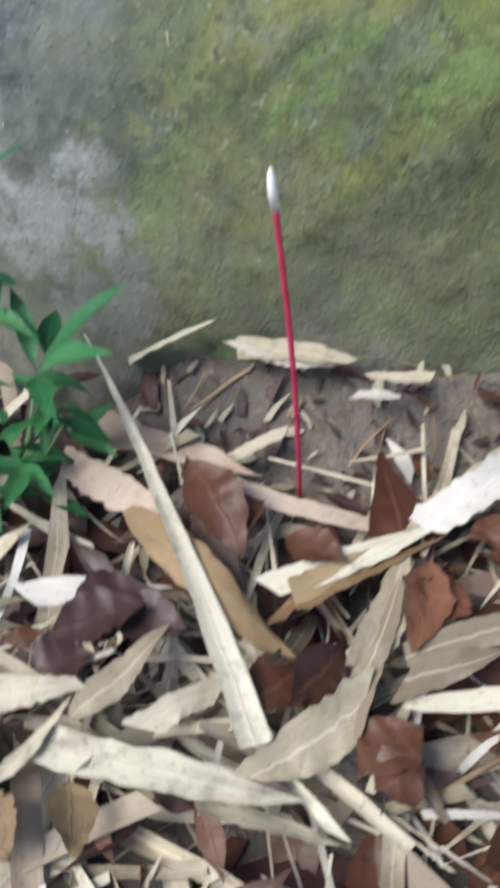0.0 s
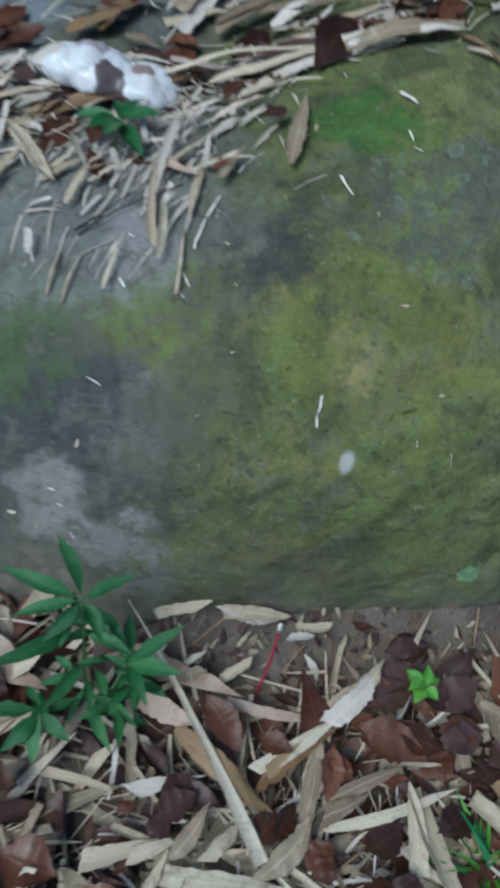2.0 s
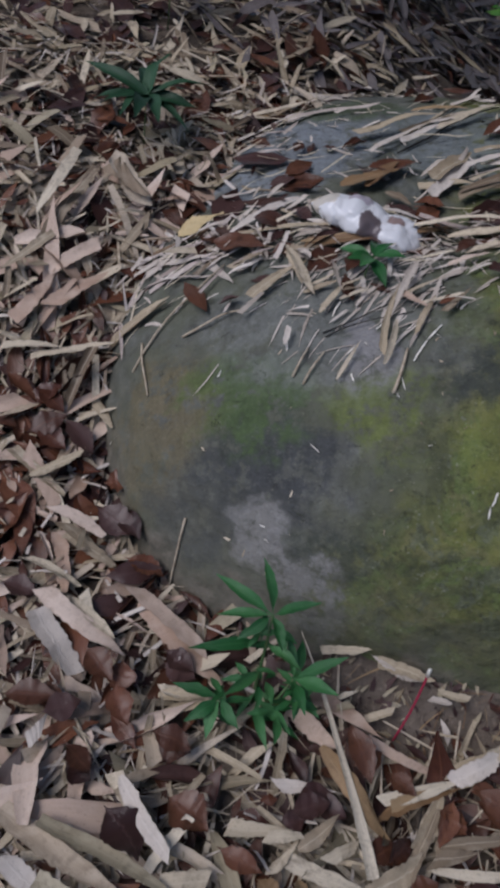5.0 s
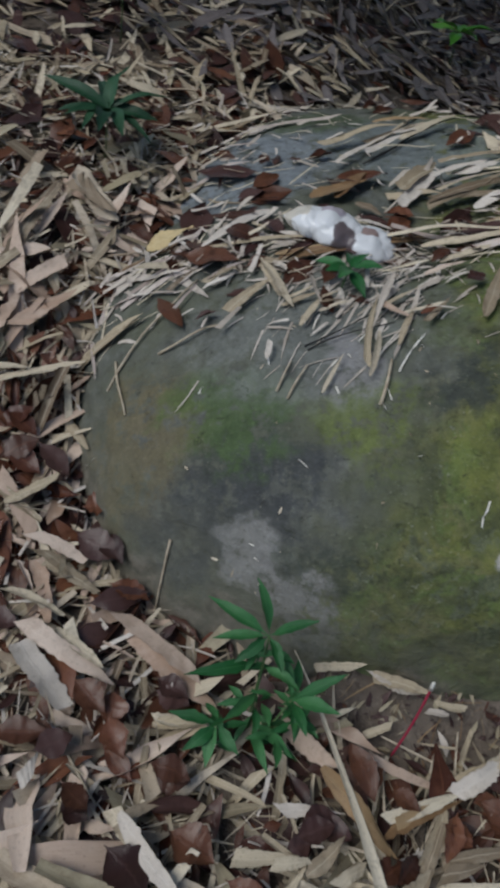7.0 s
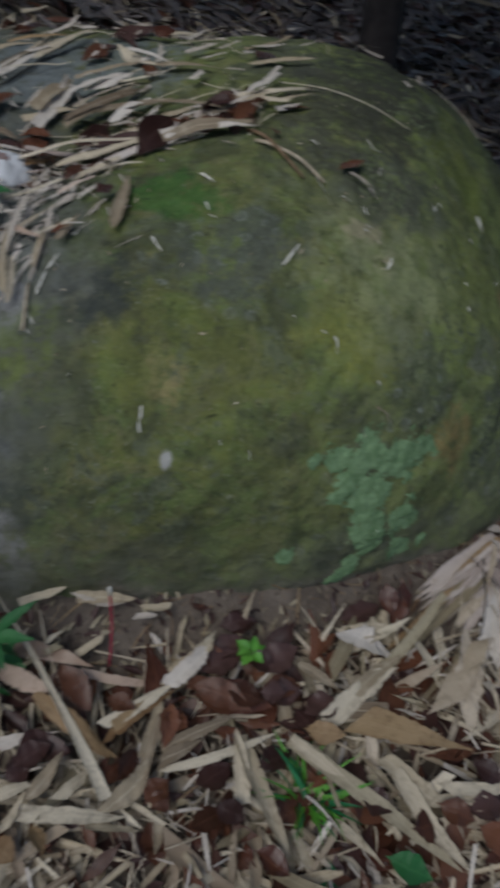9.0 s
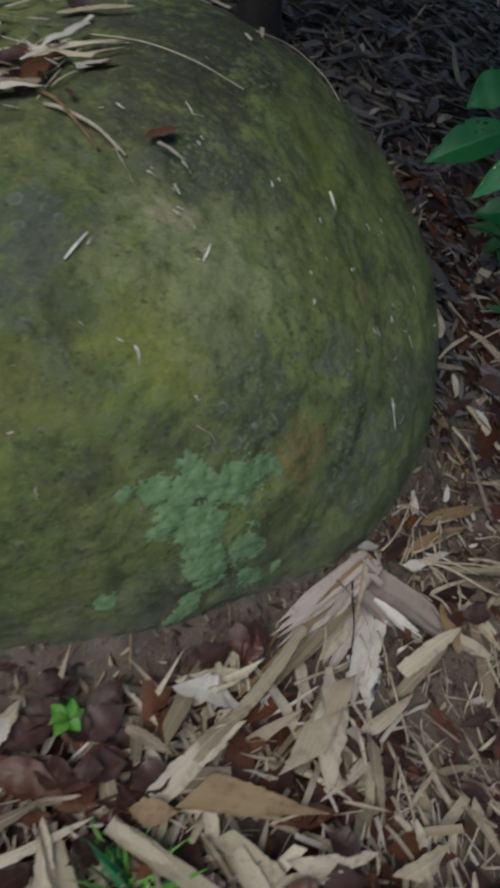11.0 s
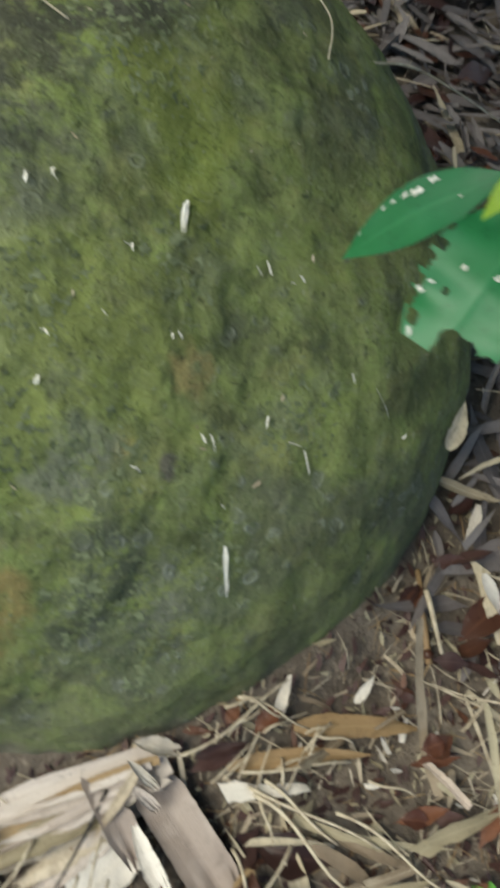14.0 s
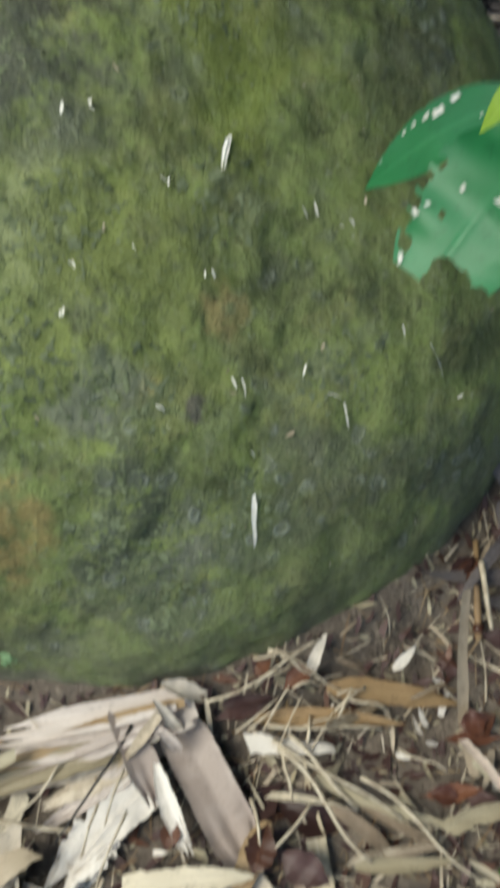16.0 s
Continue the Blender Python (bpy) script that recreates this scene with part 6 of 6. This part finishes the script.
build_rosette("seedling", "dark green leafy seedling in the shade beside the boulder", (1.24, 0.98), 7, 0.06, 0.026, WEED, 0.05, 16)
build_grass((0.335, 0.145), 46, 0.08, 5)


# ---- the stained white wrapper on the boulder's top ----
def build_wrapper():
    a, b = Vector((-0.180, 0.952, 0)), Vector((-0.012, 0.890, 0))
    mid = (a + b) / 2
    way = (b - a).normalized()
    side = Vector((-way.y, way.x, 0))
    z = max(float(height(*(mid + way * s).xy)) for s in (-0.05, 0, 0.05))
    r = random.Random(5)
    rows, cols = 64, 44
    v = []
    for i in range(rows):
        s = i / (rows - 1)
        # a full pouch, a pinch, and a smaller twisted end
        pouch = math.sin(math.pi * min(1, s / 0.80)) ** 0.6 if s < 0.80 else 0.0
        tail = math.sin(math.pi * min(1, max(0, (s - 0.50) / 0.50))) ** 0.5
        w = max(0.040 * pouch * (0.75 + 0.4 * s), 0.036 * tail, 0.002)
        t = max(0.034 * pouch, 0.030 * tail, 0.002)
        for j in range(cols):
            g = 2 * math.pi * j / cols
            q = way * ((s - 0.5) * 0.175) + side * (w * math.cos(g) + 0.010 * (s - 0.4)) + Vector((0, 0, t * (0.62 + math.sin(g)) * 0.62))
            crease = 1 - abs(noise.noise(q * 34 + Vector((9, 2, 4)))) * 2
            n = noise.fractal(q * 26 + Vector((3, 1, 7)), 1, 2, 3) * 0.006 - max(0, crease - 0.75) * 0.014
            q += (side * math.cos(g) + Vector((0, 0, math.sin(g)))) * n * min(1, w / 0.02)
            q.z = max(q.z, -0.004)
            v.append(tuple(q))
    k = Nodes("stained_white_plastic", 0.32, 0.5)
    colour, wavy = (0.72, 0.73, 0.75), k.noise(40, 3)
    for along, over, radius, tint in ((-0.022, 0.012, 0.021, (0.42, 0.36, 0.42)), (0.016, -0.024, 0.022, (0.07, 0.040, 0.045)), (0.042, 0.006, 0.015, (0.27, 0.17, 0.15)), (-0.066, -0.004, 0.024, (0.58, 0.53, 0.45))):
        d = k.add("ShaderNodeVectorMath", operation="DISTANCE")
        k.put(d, 0, k.scaled(k.here, (1, 1, 0)))
        k.put(d, 1, tuple(way * along + side * over))
        edge = k.math("ADD", d.outputs["Value"], k.math("MULTIPLY", k.math("SUBTRACT", wavy, 0.5), 0.03))
        colour = k.mix(k.step(edge, radius * 0.7, radius * 0.85, 0.9, 0), colour, tint)
    film = k.done(colour, ((k.noise(90, 3), 0.4, 0.002),))
    ob = new("plastic_wrapper")
    ob.location = (mid.x, mid.y, z + 0.004)
    pinch = 42
    for name, lo, hi, note in (("pouch", 0, pinch, ""), ("twisted_end", pinch - 1, rows, "pinched twisted end")):
        part(name, mesh_from(name, v[lo * cols:hi * cols], grid_faces(hi - lo, cols, True), film), ob, note)
    tagged(ob, "crumpled white plastic wrapper with brown stains lying in dead leaves", "wrapper")


build_wrapper()


# ---- the fan of split bamboo sheath beside the boulder ----
def sheath(a, b, width, material, label, za, zb, curl=0.1, seed=1, form="fan", rag=0.04):
    """A thin split strip, its far end torn into points."""
    r = np.random.default_rng(seed)
    segs, across = 26, 15
    p, f, uv = leaves((a[0], a[1], float(floor_height(*a)) + za), (b[0], b[1], float(floor_height(*b)) + zb), width, form, 0.006, curl, r.uniform(0.0, 0.02), r, segs, across, 0.008 if form == "strap" else rag, floor_height, 0.0, 0.02, loose=5.0, sway=0.012)
    # pull each fibre's end in or out
    p = p.reshape(segs + 1, across, 3)
    fray = r.uniform(-0.10, 0.04, across) + 0.10 * np.sin(np.arange(across) * r.uniform(0.5, 1.4) + r.uniform(0, 6.28))
    s = np.linspace(0, 1, segs + 1)[:, None, None]
    p += (np.array([b[0] - a[0], b[1] - a[1], 0.0])[None, None] * fray[None, :, None]) * s ** 3
    return tagged(centred("bamboo_sheath", p.reshape(-1, 3), f, uv, material), label, "sheath", "split bamboo sheaths")


sheath((0.742, 0.492), (0.577, 0.405), 0.036, PALE, "pinkish-tan split bamboo sheath against the boulder", 0.016, 0.014, 0.25, 1, "strap")
sheath((0.742, 0.485), (0.605, 0.397), 0.040, PINKISH, "greyish-pink split bamboo sheath beneath others", 0.012, 0.012, 0.2, 2, "splinter")
sheath((0.726, 0.474), (0.583, 0.388), 0.037, PALE, "pale split bamboo sheath fanned over others", 0.020, 0.015, 0.2, 5, "strap")
sheath((0.700, 0.455), (0.580, 0.378), 0.034, SHEATH, "broad tan split bamboo sheath beneath others", 0.012, 0.012, 0.15, 3, "splinter")
sheath((0.715, 0.460), (0.600, 0.362), 0.036, WHITE, "bleached split bamboo sheath with a torn end", 0.024, 0.018, 0.2, 7, "splinter")
sheath((0.728, 0.446), (0.630, 0.375), 0.038, SHEATH, "broad tan split bamboo sheath beneath others", 0.014, 0.014, 0.15, 4, "fan")
sheath((0.722, 0.440), (0.640, 0.345), 0.026, PALE, "pale split bamboo sheath fanned over others", 0.022, 0.016, 0.2, 8, "splinter")
sheath((0.722, 0.425), (0.675, 0.303), 0.046, WHITE, "broad bleached white bamboo sheath with a torn end", 0.018, 0.012, 0.15, 9, "fan", 0.09)
sheath((0.740, 0.410), (0.684, 0.318), 0.024, WHITE, "bleached split bamboo sheath with a torn end", 0.020, 0.014, 0.3, 10, "splinter", 0.08)
sheath((0.691, 0.450), (0.742, 0.393), 0.032, PINKISH, "greyish-pink split bamboo sheath", 0.026, 0.020, 0.3, 12, "strap")
sheath((0.723, 0.434), (0.780, 0.372), 0.021, WHITE, "curled cream-coloured strip of bamboo sheath", 0.030, 0.022, 0.9, 13, "blunt")
sheath((0.733, 0.472), (0.853, 0.364), 0.048, PINKISH, "broad flat greyish-pink bamboo sheath", 0.006, 0.004, 0.12, 14, "strap")
sheath((0.838, 0.366), (0.890, 0.330), 0.028, SHEATH, "short tan strip of bamboo sheath", 0.014, 0.012, 0.12, 30, "strap")
sheath((0.708, 0.494), (0.752, 0.498), 0.022, WHITE, "curled pale end of bamboo sheath", 0.030, 0.026, 1.1, 15, "blunt")
sheath((0.735, 0.487), (0.640, 0.432), 0.012, TAN, "brown strip of bamboo sheath", 0.028, 0.024, 0.1, 16, "splinter")
sheath((0.729, 0.480), (0.617, 0.413), 0.009, PALE, "pale splinter of bamboo sheath", 0.032, 0.024, 0.1, 17, "splinter")
sheath((0.725, 0.470), (0.612, 0.384), 0.012, PALE, "pale splinter of bamboo sheath", 0.034, 0.026, 0.1, 18, "splinter")
sheath((0.722, 0.462), (0.650, 0.400), 0.014, PALE, "pale splinter of bamboo sheath", 0.036, 0.026, 0.2, 19, "splinter")
sheath((0.717, 0.470), (0.693, 0.411), 0.012, SHEATH, "yellowish splinter of bamboo sheath", 0.038, 0.030, 0.2, 21, "splinter")
sheath((0.706, 0.478), (0.742, 0.462), 0.011, WHITE, "small pale curl of bamboo sheath", 0.038, 0.036, 0.8, 25, "blunt")
sheath((0.716, 0.460), (0.745, 0.446), 0.013, PALE, "small pale curl of bamboo sheath", 0.038, 0.034, 0.8, 26, "blunt")
sheath((0.715, 0.448), (0.446, 0.277), 0.032, KHAKI, "long khaki-brown strip of bamboo sheath", 0.018, 0.030, 0.35, 28, "splinter")
sheath((0.700, 0.452), (0.500, 0.325), 0.016, TAN, "long brown strip of bamboo sheath", 0.024, 0.034, 0.2, 29, "splinter")
sheath((0.635, 0.318), (0.575, 0.245), 0.044, KHAKI, "broad tan bamboo sheath lying on the litter", 0.036, 0.034, 0.2, 31, "splinter")
sheath((0.806, 0.348), (0.713, 0.294), 0.015, KHAKI, "khaki-grey strip of bamboo sheath", 0.030, 0.032, 0.2, 32, "splinter")
fallen("black", 0.694, 0.452, 0.661, 0.338, 0.0034)
fallen("stem", 0.700, 0.414, 0.701, 0.365, 0.003)
fallen("stem", 0.688, 0.380, 0.690, 0.334, 0.003)
fallen("stem", 0.716, 0.382, 0.712, 0.310, 0.003)
fallen("stem", 0.640, 0.400, 0.610, 0.330, 0.003)


# ---- long bent straws over the boulder's shoulder, and a jointed cane ----
def long_straw(points, radius=0.0008, free=False):
    """A bent straw through places given with their height over what lies beneath, or, if free, over the origin."""
    pts = [Vector((x, y, h if free else float(height(x, y)) + h)) for x, y, h in points]
    fine = []
    for i in range(len(pts) - 1):
        p0, p1, p2, p3 = pts[max(i - 1, 0)], pts[i], pts[i + 1], pts[min(i + 2, len(pts) - 1)]
        for k in range(6):
            t = k / 6
            fine.append(0.5 * (2 * p1 + (p2 - p0) * t + (2 * p0 - 5 * p1 + 4 * p2 - p3) * t * t + (3 * p1 - p0 - 3 * p2 + p3) * t ** 3))
    fine.append(pts[-1])
    mid = fine[len(fine) // 2].copy()
    ob = new("long_straw", tube_mesh("long_straw", [q - mid for q in fine], [radius] * len(fine), BLEACHED))
    ob.location = mid
    tagged(ob, "long thin bent straw lying over the boulder", "straw", "long straws")


long_straw(((0.343, 1.032, 0.004), (0.406, 0.996, 0.009), (0.467, 0.960, 0.011), (0.530, 0.939, 0.008)))
long_straw(((0.981, 2.052, 0.003), (1.025, 1.986, 0.008), (1.052, 1.887, 0.003)))
long_straw(((0.606, 1.149, 0.004), (0.679, 1.177, 0.006), (0.732, 1.148, 0.006), (0.741, 1.079, 0.004)))
long_straw(((0.738, 1.103, 0.476), (0.791, 1.162, 0.445), (0.839, 1.229, 0.412), (0.916, 1.319, 0.343), (1.003, 1.400, 0.268), (1.084, 1.461, 0.201), (1.172, 1.524, 0.131)), 0.0012, True)


def build_cane():
    ob = tagged(new("cane_piece"), "short jointed tan cane piece leaning on the boulder's foot", "cane")
    x1, y1, x2, y2 = 0.977, 0.752, 1.004, 0.652
    a, b = Vector((x1, y1, float(height(x1, y1)) + 0.012)), Vector((x2, y2, float(height(x2, y2)) + 0.012))
    ob.location = b
    n = a - b
    part("shaft", tube_mesh("shaft", [n * s for s in (0.0, 0.1, 0.4, 0.7, 1.0)], [0.0042, 0.004, 0.0038, 0.0036, 0.0034], TAN, 8), ob)
    part("node", tube_mesh("node", [n * s for s in (0.05, 0.075, 0.1, 0.125, 0.15)], [0.0042, 0.006, 0.0066, 0.006, 0.0042], BROWN, 8), ob, "dark swollen joint")


build_cane()


# ---- a dark trunk, with an unseen low crown added to keep the ground behind the boulder in shade ----
def build_tree():
    r = np.random.default_rng(40)
    ob = tagged(new("shade_tree"), "dark tree trunk with an unseen crown added to shade the ground behind the boulder", "tree")
    ob.location = (0.97, 2.08, 0.1)
    part("trunk", tube_mesh("trunk", [(0, 0, -0.1), (0, 0, 0.03), (-0.005, 0.02, 0.1), (-0.05, 0.14, 0.5), (-0.06, 0.25, 1.2), (0.10, 0.5, 2.0), (0.2, 0.9, 2.9)], [0.085, 0.075, 0.06, 0.055, 0.05, 0.04, 0.02], BARK, 12), ob)
    for end in ((-1.6, -0.4, 1.5), (-0.9, -0.9, 1.5), (0.6, -0.9, 1.5), (-1.2, 1.2, 1.9), (1.4, 0.8, 1.9), (0.9, 2.0, 2.0)):
        e = Vector(end)
        part("limb", tube_mesh("limb", [Vector((-0.06, 0.25, 1.2)), e * 0.5 + Vector((0, 0, 0.72)), e], [0.04, 0.03, 0.010], BARK, 7), ob)
    # crown out of view, shaped only by where its shade should fall
    n = 15000
    c = np.stack([r.uniform(-5.4, 1.4, n), r.uniform(-4.1, 1.4, n), 1.1 + 2.2 * r.uniform(0, 1, n) ** 1.6], -1)
    edge = -2.85 - 1.30 * smooth((c[:, 0] + 2.45) / 0.6) + 0.2 * (c[:, 2] - 1.1)
    lump = np.array([noise.fractal(Vector(q) * 0.9, 1, 2, 3) for q in c])
    # a rounded, lumpy dome, its near side cut back over the stone
    far = (np.abs(c[:, 0] + 2.0) / 3.4) ** 2.4 + (np.abs(c[:, 1] + 1.35) / 2.9) ** 2.4
    c = c[(lump > -0.5) & (c[:, 1] > edge + 0.12 * lump) & (far < 0.95 + 0.45 * lump) & (c[:, 2] < 1.3 + 2.0 * np.sqrt(np.clip(1 - far, 0, 1)) + 0.5 * lump)]
    c = c[(c[:, 1] < -2.5) | (r.uniform(0, 1, len(c)) < 0.6)]
    c = c + np.array([2.3, 4.4, 0.0]) - np.array([0.97, 2.08, 0.0])
    # extra unseen leaves hung low to dim the stone's right side
    low = np.stack([r.uniform(0.3, 2.2, 700), r.uniform(0.45, 1.7, 700), r.uniform(1.27, 1.75, 700)], -1) - np.array([0.97, 2.08, 0.1])
    c = np.vstack([c, low])
    way = r.normal(0, 1, c.shape) * [1, 1, 0.4]
    way /= np.linalg.norm(way, axis=1, keepdims=True)
    size = r.uniform(0.10, 0.24, len(c))
    p, f, uv = leaves(c, c + way * size[:, None], size * 0.45, "lance", 0, 0.4, 0.05, r, 3, 3, 0, None, 0.0, 0.0)
    tagged(part("crown", mesh_from("crown", p, f, WEED, uv), ob, "unseen dense green leaves added to block light"), kind="stuff")


build_tree()
